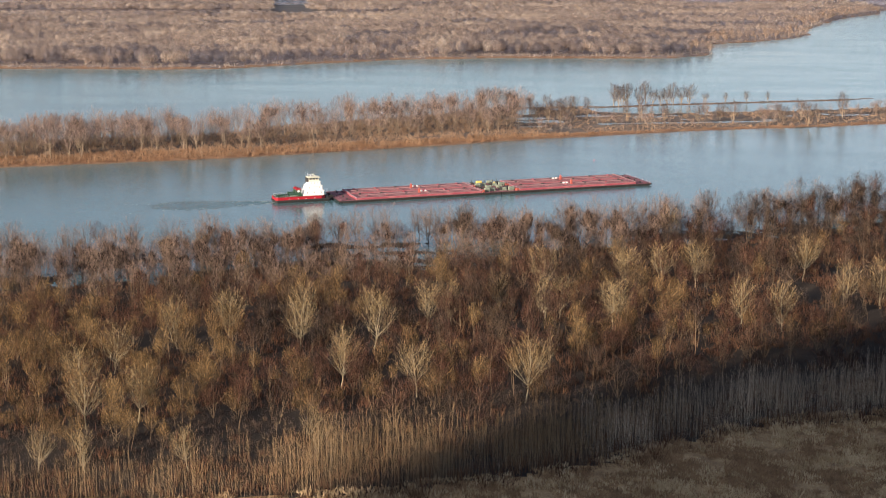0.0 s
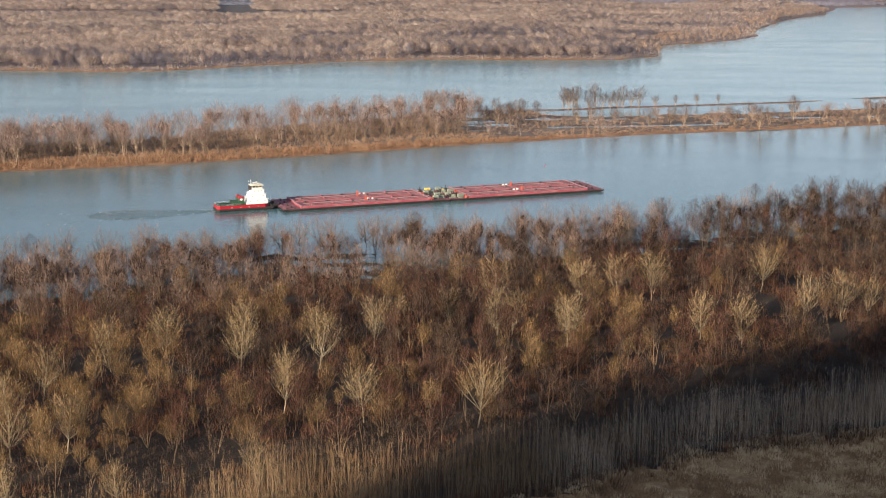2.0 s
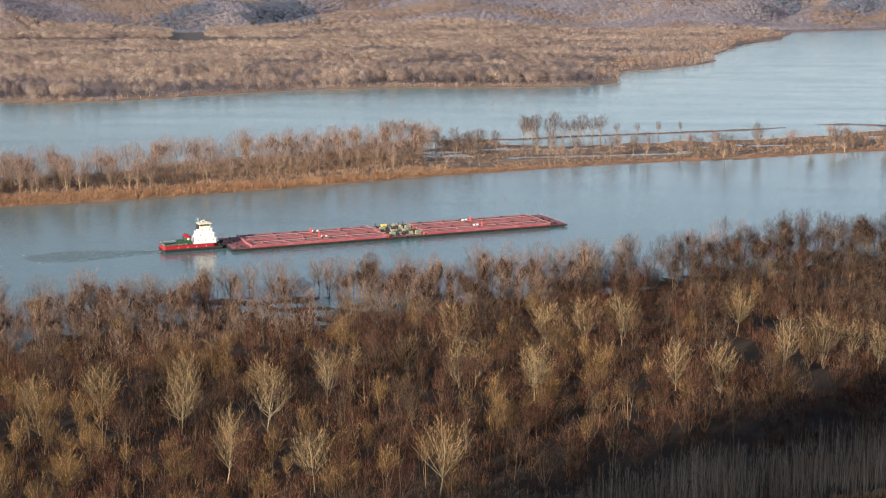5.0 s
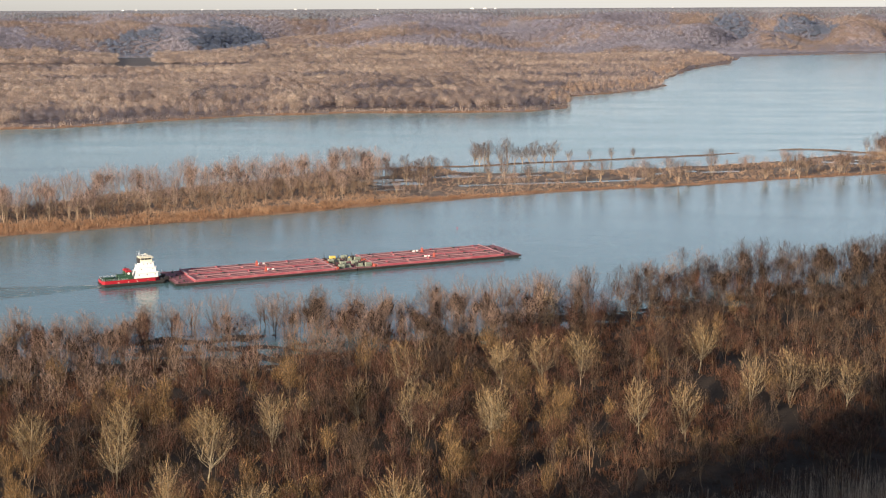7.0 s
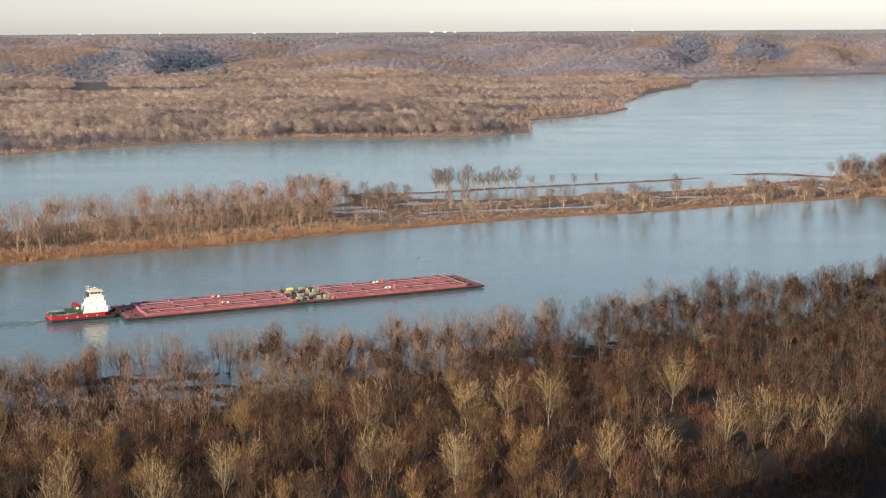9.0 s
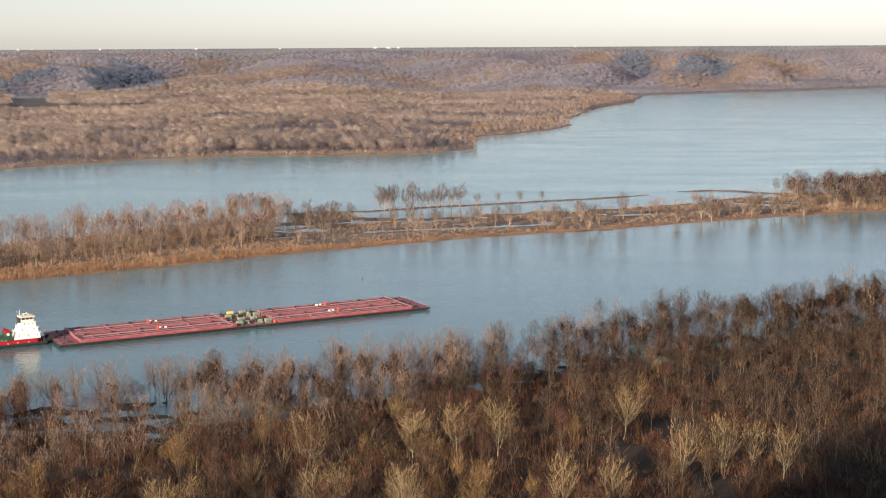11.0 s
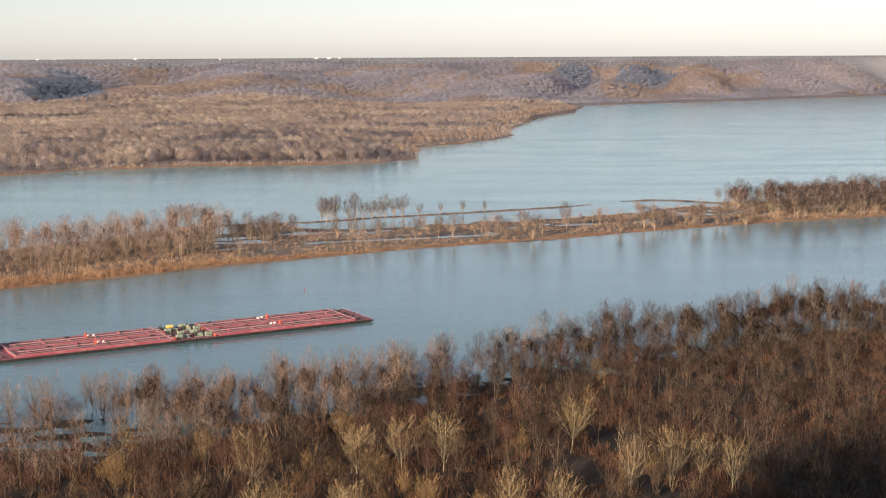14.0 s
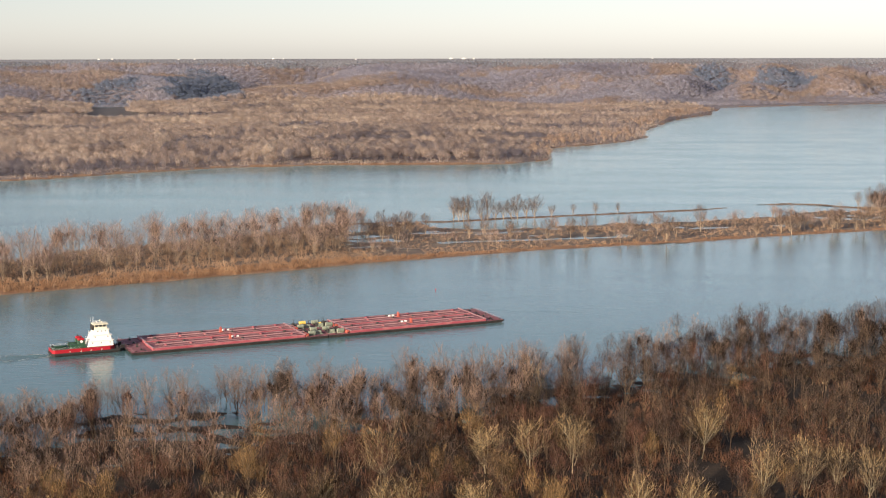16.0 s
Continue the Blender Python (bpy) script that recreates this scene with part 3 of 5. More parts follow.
def tree_thing(name, wood, twigs, mass, bark, twig_mat, spray, label, group):
    e = new(name)
    t = new("trunk", mesh_of("trunk", *wood, [bark]))
    slots = np.concatenate([np.zeros(len(twigs[1]), int), np.ones(len(mass[1]), int)])
    c = new("crown", mesh_of("crown", *join([twigs, mass]), [twig_mat, spray], slots, soft=True))
    t.parent = c.parent = e
    return tagged(e, label, "tree", group)


def put_trees(protos, spots, sizes, seed):
    rng = np.random.default_rng(seed)
    used = set()
    for (x, y), s in zip(spots, sizes):
        k = int(rng.integers(0, len(protos)))
        m = pose(x, y, max(float(height(x, y)), -0.6) - 0.05, 0, 0, float(rng.uniform(0, 360))) @ Matrix.Diagonal((s, s, s, 1))
        if k in used:
            ob = copy_thing(protos[k], m)
        else:
            used.add(k)
            ob = protos[k]
        ob.matrix_basis = m
    for k, p in enumerate(protos):
        if k not in used:
            for o in list(p.children) + [p]:
                bpy.data.objects.remove(o)


# pale, large cottonwoods and sycamores that stand out of the near woods
pale = [tree_thing("tree", *grow(40 + k, 20, 5.6 + 0.8 * (k % 3), 0.27, 20 + 2 * (k % 2), 6, 11, first=0.18 + 0.06 * (k % 3), wide=0.05, lean=0.09, leaders=1 + (k + 2) % 4, rise=1.35, fan=0.6, long=0.075), PALEBARK, PALETWIG, PALESPRAY,
                   "tall bare pale-barked cottonwood among brown woods", "pale trees in the near woods") for k in range(6)]
PALE_A = [(-18, 316), (65, 406), (-99, 388), (-50, 317), (-74, 324), (-34, 424), (-136, 277), (34, 561), (13, 470), (146, 429), (-71, 368), (-57, 395), (-17, 414), (7, 401), (39, 472), (91, 441), (105, 448), (122, 441), (-123, 378), (-95, 363)]
PALE_B = [(-78, 343), (52, 414), (-49, 401), (-20, 456), (12, 472), (26, 472), (82, 488), (-147, 305), (-99, 249), (-125, 246), (-137, 245), (-69, 266), (-126, 386), (-147, 331), (8, 409), (-12, 416), (-124, 285), (-136, 361), (-77, 391), (115, 452)]
SIZES = [1.06] + [float(v) for v in np.random.default_rng(5).uniform(0.78, 0.98, 39)]
for k in (28, 29, 30, 31):
    SIZES[k] = 0.62
put_trees(pale, PALE_A + PALE_B, SIZES, 6)

# brown trees along the water's edge and in the woods
brown = [tree_thing("tree", *grow(80 + k, 17.5, 5.2 + 0.6 * (k % 3), 0.24, 13, 5, 10, first=0.16 + 0.06 * (k % 3), wide=0.045, lean=0.07, leaders=2 + k % 3, rise=1.6, fan=0.5), BANKBARK, BANKTWIG, BANKSPRAY,
                    "bare brown tree of the flooded river bank", "trees along the near bank") for k in range(7)]
dusky = [tree_thing("tree", *grow(90 + k, 17.5, 5.0 + 0.6 * (k % 3), 0.24, 12, 5, 9, first=0.22 + 0.05 * (k % 3), wide=0.05, lean=0.07, leaders=2 + k % 3, rise=1.6, fan=0.5), BANKBARK, GREYTWIG, DUSKSPRAY,
                    "dark bare tree standing in the flooded river bank", "trees along the near bank") for k in range(5)]
bx, by, rng = poisson(-260, 260, 440, 760, 9.4, 21, lambda x, y: (np.abs(bank_dist(x, y) - 16) < 24) & seen(x, y, 10) & ((glade(x, y) > 0.9) | (lattice(x, y, 5, 90) > 0.7)))
order = rng.permutation(len(bx))[:135]
lower = bx[order] + rng.uniform(-60, 60, len(order)) > 70
for kinds, some in ((brown, order[~lower]), (dusky, order[lower])):
    put_trees(kinds, list(zip(bx[some].tolist(), by[some].tolist())), rng.uniform(0.72, 1.08, len(some)).tolist(), 22)

rest = np.array([k for k in range(len(bx)) if k not in set(order.tolist())])
light = []
for k in range(12):
    high = (14, 16, 18)[k % 3]
    if k % 4 == 3:
        light.append(grow(120 + k, 13.5, 5.8, 0.17, 12, 4, 8, first=0.16, sides=3, wide=0.062, lean=0.05, leaders=4, rise=0.8, fan=0.7, long=0.1))
    else:
        light.append(grow(120 + k, high, 3.3 + 0.6 * (k % 4), 0.15, 8, 4, 8, first=0.3 + 0.06 * (k % 3), sides=3, wide=0.062, lean=0.06, leaders=1 + k % 3, rise=1.7, fan=0.5, long=0.1))
wx, wy, rng = poisson(-330, 330, 180, 800, 8.5, 31, lambda x, y: (bank_dist(x, y) > 14) & (field_dist(x, y) < -30) & seen(x, y))
chance = np.interp(field_dist(wx, wy), [-62, -34], [1.0, 0.4]) * np.interp(lattice(wx, wy, 24, 35), [0.26, 0.5], [0.12, 1.0])
chance = np.maximum(chance, np.interp(wx, [-40, 40], [0.82, 0.5]) * np.interp(field_dist(wx, wy), [-60, -34], [1.0, 0.5]))
chance = np.maximum(chance, (bank_dist(wx, wy) < 60) * 0.9)
thin = rng.random(len(wx)) < chance
mx, my, _ = poisson(-300, 330, 420, 800, 7.2, 34, lambda x, y: (bank_dist(x, y) > 6) & (bank_dist(x, y) < 72) & seen(x, y))
few = _.random(len(mx)) < np.interp(mx, [-60, 70], [0.85, 0.6])
mx, my = mx[few], my[few]
wx, wy = np.concatenate([wx[thin], bx[rest], mx]), np.concatenate([wy[thin], by[rest], my])
stay = (glade(wx, wy) > 1) | (rng.random(len(wx)) < 0.4)
wx, wy = wx[stay], wy[stay]
size = rng.uniform(0.5, 1.12, len(wx))
# tan twigs keep to clumps; darker kinds become commoner as x grows
kind = lattice(wx, wy, 30, 37) + rng.uniform(-0.3, 0.3, len(wx)) + np.interp(wx, [-120, 60, 150], [0.16, -0.18, -0.5]) - 0.12 * (bank_dist(wx, wy) < 75)
kind = np.where((bank_dist(wx, wy) < np.interp(wx, [-40, 40], [105, 46])) & (rng.random(len(wx)) < np.interp(wx, [20, 130], [0.9, 0.25])), 9.0, kind)
for pick, mat, spray, words in ((kind > 5, BANKTWIG, BANKSPRAY, "grey-brown twigs of the bare trees standing in the flood"), ((kind > 0.66) & (kind < 5), TANTWIG, TANSPRAY, "tan twigs of bare willows in the bottomland woods"), (kind < 0.36, GREYTWIG, GREYSPRAY, "grey-brown twigs of dense bare bottomland woods"), ((kind >= 0.36) & (kind <= 0.66), TWIG, TWIGSPRAY, "dark russet twigs of dense bare bottomland woods")):
    tagged(new("near_woods_wood", mesh_of("near_woods_wood", *scatter([p[0] for p in light], wx[pick], wy[pick], size[pick], 33), [WOODBARK])), "trunks and limbs of dense bare bottomland woods", "woods", kind="stuff")
    tagged(new("near_woods_twigs", mesh_of("near_woods_twigs", *scatter([p[1] for p in light], wx[pick], wy[pick], size[pick], 33), [mat])), words, "woods", kind="stuff")
    tagged(new("near_woods_sprays", mesh_of("near_woods_sprays", *scatter([p[2] for p in light], wx[pick], wy[pick], size[pick], 33), [spray], soft=True)), words, "woods", kind="stuff")


def bush(seed, n, tall, broad, wide):
    rng = np.random.default_rng(seed)
    way = rng.normal(size=(n, 3)) * 0.33 * np.array([1, 1, 0.4]) + np.array([0, 0, 1])
    way /= np.linalg.norm(way, axis=1, keepdims=True)
    base = np.stack([rng.normal(size=n) * broad, rng.normal(size=n) * broad, np.full(n, -0.1)], -1)
    return slivers(base, way, rng.uniform(0.5, 1.1, n) * tall, rng.uniform(0.7, 1.3, n) * wide, rng)


bushes = [bush(200 + k, 30, 3.0, 0.9, 0.13) for k in range(5)]
ux, uy, rng = poisson(-330, 330, 180, 800, 4.6, 41, lambda x, y: (bank_dist(x, y) > 2) & (field_dist(x, y) < 4) & seen(x, y) & ((lattice(x, y, 20, 30) > 0.26) | (field_dist(x, y) > -46)) & (height(x, y) > -0.1) & ((bank_dist(x, y) > 45) | (lattice(x, y, 15, 47) > 0.6)) & ((field_dist(x, y) < -66) | (field_dist(x, y) > -30) | (lattice(x, y, 7, 48) > 0.75)) & (glade(x, y) > 1))
tagged(new("underbrush", mesh_of("underbrush", *scatter(bushes, ux, uy, rng.uniform(0.6, 1.7, len(ux)), 42), [BRUSH])), "russet underbrush between the bare trees", "brush", kind="stuff")


# low brush in the darkest twig colour, painting the shade band behind the saplings
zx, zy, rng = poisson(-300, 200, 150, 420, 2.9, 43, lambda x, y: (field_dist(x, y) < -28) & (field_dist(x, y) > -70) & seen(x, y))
tagged(new("low_brush", mesh_of("low_brush", *scatter(bushes, zx, zy, rng.uniform(0.25, 0.8, len(zx)), 44), [GREYTWIG])), "low brush painted dark for shade between the saplings and the woods", "brush", kind="stuff")


def sapling(seed, tall):
    """A slender stem, and the fine reddish twigs of its upper part."""
    rng = np.random.default_rng(seed)
    top = np.array([rng.normal() * 0.7, rng.normal() * 0.7, tall])
    foot = np.array([[0, 0, -0.2]] * 2)
    way = np.array([top, top]) / tall
    stem = slivers(foot, way, [tall * 0.98, tall], [0.055, 0.055], rng)
    n = 20
    f = rng.uniform(0.25, 0.97, n)
    go = np.stack([rng.normal(size=n) * 0.36, rng.normal(size=n) * 0.36, np.ones(n)], -1)
    go /= np.linalg.norm(go, axis=1, keepdims=True)
    return stem, slivers(top * f[:, None], go, rng.uniform(0.10, 0.24, n) * tall, np.full(n, 0.036), rng)


stems = [sapling(240 + k, 9.5) for k in range(8)]
sx, sy, rng = poisson(-300, 200, 150, 400, 0.85, 51, lambda x, y: (field_dist(x, y) < 0) & (field_dist(x, y) > -34) & seen(x, y))
th = rng.random(len(sx)) < np.interp(field_dist(sx, sy), [-34, -24, -4, 0], [0.10, 0.7, 0.95, 0.5]) * np.interp(sx, [-110, -70], [0.4, 1.0]) * (0.25 + 1.0 * lattice(sx, sy, 9, 33))
sx, sy = sx[th], sy[th]
tall = rng.uniform(0.3, 1.05, len(sx)) * (0.65 + 0.7 * lattice(sx, sy, 11, 36))
# to the right, within the ridge's shadow, saplings take the greyer, paler colours
grey = sx + (lattice(sx, sy, 18, 38) - 0.5) * 50 + rng.uniform(-22, 22, len(sx)) > 6
for pick, mat, top, words in ((~grey, SAPLING, STEMTWIG, "dense stand of thin tan willow saplings beside the field"), (grey, SHADESTEM, SHADETWIG, "dense stand of thin saplings beside the field, painted pale grey in the shadow")):
    tagged(new("saplings", mesh_of("saplings", *scatter([p[0] for p in stems], sx[pick], sy[pick], tall[pick], 52), [mat])), words, "saplings", kind="stuff")
    tagged(new("sapling_twigs", mesh_of("sapling_twigs", *scatter([p[1] for p in stems], sx[pick], sy[pick], tall[pick], 52), [top])), "fine upper twigs of the saplings beside the field", "saplings", kind="stuff")

tufts = [bush(260 + k, 13, 1.0, 0.7, 0.3) for k in range(5)]
tx, ty, rng = poisson(-120, 160, 200, 360, 1.15, 61, lambda x, y: (field_dist(x, y) > -6) & seen(x, y) & (y > 215) & (lattice(x, y, 5, 31) > 0.3))
straw = 0.5 * lattice(tx, ty, 13, 91) + 0.5 * lattice(tx, ty, 5, 92) + rng.uniform(-0.25, 0.25, len(tx)) > 0.5
for pick, mat, words in ((straw, TUFT, "tufts of dry straw-coloured grass"), (~straw, RUSTTUFT, "tufts of brown weeds and dead grass")):
    tagged(new("field_grass", mesh_of("field_grass", *scatter(tufts, tx[pick], ty[pick], rng.uniform(0.4, 1.7, pick.sum()), 62), [mat])), words, "grass", kind="stuff")

# ---- the island ----
def isle_depth(x, y):
    return y - np.interp(x, ISLE_X, NEAR_Y)


sedge = [bush(280 + k, 24, 3.0, 1.1, 0.15) for k in range(5)]
ex, ey, rng = poisson(-420, 560, 740, 1200, 2.6, 71, lambda x, y: (isle_depth(x, y) > 1) & (isle_depth(x, y) < np.interp(x, [-300, -100, 0, 120, 400], [26, 20, 12, 8, 6])) & seen(x, y) & (isle_dist(x, y) > 0.5))
tagged(new("shore_sedge", mesh_of("shore_sedge", *scatter(sedge, ex, ey, rng.uniform(0.45, 1.2, len(ex)) * np.interp(ex, [-60, 40], [1.15, 0.5]), 72), [SEDGE])), "orange-brown sedge and willow brush along the island shore", "sedge", kind="stuff")
ix, iy, rng = poisson(-420, 620, 740, 1400, 4.8, 73, lambda x, y: (isle_dist(x, y) > 4) & (isle_depth(x, y) > np.interp(x, [-70, -40], [3, 8])) & seen(x, y) & (height(x, y) > 0.15) & ((x < -75) | (x > 330) | (lattice(x, y, 16, 41) > 0.28)))
tagged(new("island_brush", mesh_of("island_brush", *scatter(bushes, ix, iy, rng.uniform(0.5, 1.6, len(ix)) * np.interp(ix, [-75, -45, 330, 345], [1, 0.62, 0.62, 1]), 74), [ISLEBRUSH])), "brown brush on the low island", "brush", kind="stuff")

isle_models = [grow(300 + k, (19, 21, 17)[k % 3], 6.0 + 0.6 * (k % 3), 0.34, 14, 5, 9, first=0.26 + 0.07 * (k % 3), wide=0.105, lean=0.06, leaders=2 + k % 3, rise=1.7, fan=0.5) for k in range(7)]
isle_light = [grow(320 + k, (19, 21, 17)[k % 3], 5.2 + 0.6 * (k % 3), 0.24, 7, 4, 6, first=0.28 + 0.06 * (k % 3), wide=0.12, lean=0.06, sides=3, leaders=1 + k % 3, rise=1.7, fan=0.5) for k in range(6)]
isle_trees = [tree_thing("tree", *m, BARK, ISLETWIG, ISLESPRAY, "bare brown tree on the low river island", "trees on the island") for m in isle_models]
ROW = [(6, 1166), (10, 1164), (18, 1167), (52, 1181), (71, 1189), (28, 1171), (33, 1173), (46, 1179), (57, 1183), (64, 1186), (85, 1195), (103, 1203), (122, 1210), (141, 1218), (14, 1162), (39, 1175), (-92, 1105), (-79, 1094), (-101, 1101)]
FRONT = [(136, 1046), (153, 1036), (165, 1067), (187, 1090), (223, 1067), (244, 1082), (260, 1094), (291, 1104), (304, 1102), (326, 1099), (363, 1138), (379, 1136), (-54, 1035), (-34, 1021), (17, 1061), (28, 1060), (45, 1045), (71, 1042), (89, 1059), (98, 1050), (136, 1070), (154, 1081), (-44, 1028), (250, 1075), (284, 1092), (312, 1108), (-58, 1066), (-47, 1074), (-36, 1072), (-25, 1076), (-41, 1060), (-30, 1064), (-15, 1080)]
ROW = ROW + FRONT
ax, ay, rng = poisson(-400, -72, 740, 1150, 12.6, 81, lambda x, y: (isle_dist(x, y) > 6) & (isle_depth(x, y) > np.interp(x, [-400, -100], [10, 30])) & seen(x, y))
dx2, dy2, _ = poisson(-60, 345, 930, 1240, 8.5, 83, lambda x, y: (isle_depth(x, y) > 3) & (isle_depth(x, y) < 110) & (isle_dist(x, y) > 1) & (lattice(x, y, 16, 50) > 0.55))
mix = np.random.default_rng(88).permutation(len(dx2))
dx2, dy2 = dx2[mix], dy2[mix]
spots = ROW + list(zip(ax.tolist(), ay.tolist()))[:78] + list(zip(dx2.tolist(), dy2.tolist()))[:14]
sizes = [(1.15, 1.0, 1.2, 0.95)[k % 4] * (0.55 if k in (10, 11, 12, 13) else 1) * (0.95 if k < 19 else 0.86) for k in range(len(ROW))] + rng.uniform(0.9, 1.22, min(78, len(ax))).tolist() + rng.uniform(0.4, 0.75, len(dx2)).tolist()
spit_trees = [tree_thing("tree", *grow(310 + k, (19, 21, 17)[k % 3], 5.4 + 0.7 * (k % 3), 0.36, 13, 5, 9, first=0.22 + 0.06 * (k % 3), wide=0.12, lean=0.09, leaders=2 + k % 3, rise=1.3, fan=0.6), BARK, TAILTWIG, TAILSPRAY,
                         "bare grey-brown tree on the marshy spit of the island", "trees on the island") for k in range(6)]
n_row = len(ROW)
put_trees(spit_trees, spots[:n_row], sizes[:n_row], 84)
put_trees(isle_trees, spots[n_row:], sizes[n_row:], 84)
cx2, cy2, rng = poisson(340, 640, 1100, 1440, 9, 82, lambda x, y: (isle_dist(x, y) > 5) & seen(x, y) & (x > 352 + (lattice(x, y, 12, 70) - 0.5) * 70))
cx2, cy2 = np.concatenate([cx2, ax[78:], dx2[14:]]), np.concatenate([cy2, ay[78:], dy2[14:]])
size = np.concatenate([rng.uniform(0.55, 1.15, len(cx2) - len(ax[78:]) - len(dx2[14:])), rng.uniform(0.8, 1.2, len(ax[78:])), rng.uniform(0.15, 0.6, len(dx2[14:]))])
tail = cx2 > 343
for pick, mat, spray, words in ((~tail, ISLETWIG, ISLESPRAY, "twigs of the bare woods on the island"), (tail, TAILTWIG, TAILSPRAY, "dark russet twigs of the dense clump at the island's tail")):
    tagged(new("island_woods_wood", mesh_of("island_woods_wood", *scatter([m[0] for m in isle_light], cx2[pick], cy2[pick], size[pick], 85), [BARK])), "trunks of the bare woods on the island", "woods", kind="stuff")
    tagged(new("island_woods_twigs", mesh_of("island_woods_twigs", *scatter([m[1] for m in isle_light], cx2[pick], cy2[pick], size[pick], 85), [mat])), words, "woods", kind="stuff")
    tagged(new("island_woods_sprays", mesh_of("island_woods_sprays", *scatter([m[2] for m in isle_light], cx2[pick], cy2[pick], size[pick], 85), [spray], soft=True)), words, "woods", kind="stuff")

def mud_bar(line, wide, tall, seed, label):
    """A low, uneven bank of mud and drift just above the water, tapering at its ends."""
    rng = np.random.default_rng(seed)
    pts = []
    for (ax_, ay_), (bx_, by_) in zip(line, line[1:]):
        n = max(2, int(math.hypot(bx_ - ax_, by_ - ay_) / 3))
        pts += [(ax_ + (bx_ - ax_) * i / n, ay_ + (by_ - ay_) * i / n) for i in range(n)]
    pts = np.array(pts + [line[-1]], float)
    pts[:, 1] += (lattice(pts[:, 0], pts[:, 1], 30, seed) - 0.5) * 7
    v, t = [], []
    for i, (px, py) in enumerate(pts):
        end = min(1.0, i / 8, (len(pts) - 1 - i) / 8) * rng.uniform(0.6, 1.3) + 0.05
        for q, h in ((-1, -0.3), (-0.45, 0.75), (0.3, 1.0), (1, -0.3)):
            v.append((px + q * wide * 0.25 * end, py + q * wide * end, h * tall * (end if h > 0 else 1)))
    for i in range(len(pts) - 1):
        for j in range(3):
            a_ = i * 4 + j
            t += [[a_, a_ + 5, a_ + 1], [a_, a_ + 4, a_ + 5]]
    return tagged(new("mud_bar", mesh_of("mud_bar", v, t, [DRIFT], soft=True)), label, "mud bar", kind="structure")


mud_bar(SPIT[1:], 1.3, 0.7, 61, "low dark reddish spit of mud behind the island")
mud_bar([(268, 1290), (300, 1293), (322, 1284), (345, 1264), (380, 1250), (420, 1262)], 1.3, 0.9, 62, "thin dark curved bar of drift behind the island")

# ---- far woods across the water ----
def far_tree(seed, n, tall, broad, wide, trunks=3, rings=3, round_=7, lift=0.3):
    """A bare crown seen from far off: a lumpy, uneven mass of branches, bristling with sprays of twigs, on pale stems."""
    rng = np.random.default_rng(seed)
    half = tall * (1 - lift) / 2
    heart = np.array([0, 0, tall * lift + half])
    mass = shell(rng, heart, np.array([broad, broad, half]), rings, round_)
    az = rng.uniform(0, 6.283, n)
    up = rng.uniform(-0.4, 0.97, n)
    out = np.stack([np.cos(az) * np.sqrt(1 - up * up), np.sin(az) * np.sqrt(1 - up * up), up], -1)
    at = heart + out * rng.uniform(0.55, 0.9, n)[:, None] * np.array([broad, broad, half])
    way = out * 0.6 + rng.normal(size=(n, 3)) * 0.25 + np.array([0, 0, 0.5])
    way /= np.linalg.norm(way, axis=1, keepdims=True)
    ln = rng.uniform(0.12, 0.26, n) * tall
    foot = np.stack([rng.normal(size=trunks) * broad * 0.3, rng.normal(size=trunks) * broad * 0.3, np.full(trunks, -0.5)], -1)
    lean = np.stack([rng.normal(size=trunks) * 0.1, rng.normal(size=trunks) * 0.1, np.ones(trunks)], -1)
    return mass, join([slivers(foot, lean, [tall * 0.8] * trunks, [wide] * trunks, rng), slivers(at, way, ln, rng.uniform(0.7, 1.3, n) * wide, rng, out)])


def clearing(x, y):
    """The open field in the far woods."""
    return (np.abs(x + 0.228 * y) < 25 + 75 * lattice(x, y, 130, 81)) & (y > 2780) & (y < 3660 + 120 * lattice(x, y, 60, 82))


def blot(x, y, spots):
    """Within any of the uneven ellipses (x, y, half width, half depth)."""
    hit = np.zeros(np.shape(x), bool)
    for px, py, a, b in spots:
        hit |= np.hypot((x - px) / a, (y - py) / b) < 1 + (lattice(x, y, 40, 85) - 0.5) * 0.9
    return hit


# first list: shade beneath stand edges, painted by switching crowns to grey
SHADE_STANDS = [(-470, 2950, 150, 50), (-880, 3820, 160, 130), (95, 2200, 60, 45), (-250, 2500, 60, 40), (40, 2700, 70, 40), (-640, 2450, 70, 40), (-120, 2120, 50, 30), (160, 2560, 60, 50), (-330, 2100, 40, 30)]
PALE_STANDS = [(-150, 3180, 330, 110), (120, 3050, 140, 60), (-650, 3020, 200, 50), (-60, 2620, 120, 40), (-420, 2660, 130, 50), (-230, 2330, 110, 40), (-560, 3330, 70, 180)]


fars = [far_tree(400 + k, 16, (14, 16, 18)[k % 3], 4.6 + (k % 4) * 0.7, 0.24, 6, 3, 7, 0.1) for k in range(9)]
fars_back = [far_tree(415 + k, 10, (13, 15, 17)[k % 3], 6.3 + (k % 4) * 0.9, 0.4, 1, 3, 6, 0.15) for k in range(9)]
fx, fy, rng = poisson(-1500, 600, 1400, 4000, 11.5, 91, lambda x, y: (far_dist(x, y) > 5) & seen(x, y, 60) & (y < foot_line(x) + 60) & ~clearing(x, y))
keepf = rng.random(len(fx)) < np.interp(far_dist(fx, fy), [0, 60, 300, 900], [1, 1, 0.95, 0.8])
fx, fy = fx[keepf], fy[keepf]
# stands of one age and kind, long across the plain
stand = np.floor(4 * smooth(lattice(fx * 0.45 + 0.1 * fy, fy + 0.15 * fx, 130, 60) + 0.12 * (lattice(fx, fy, 45, 64) - 0.5), 0.1, 0.9)) / 4
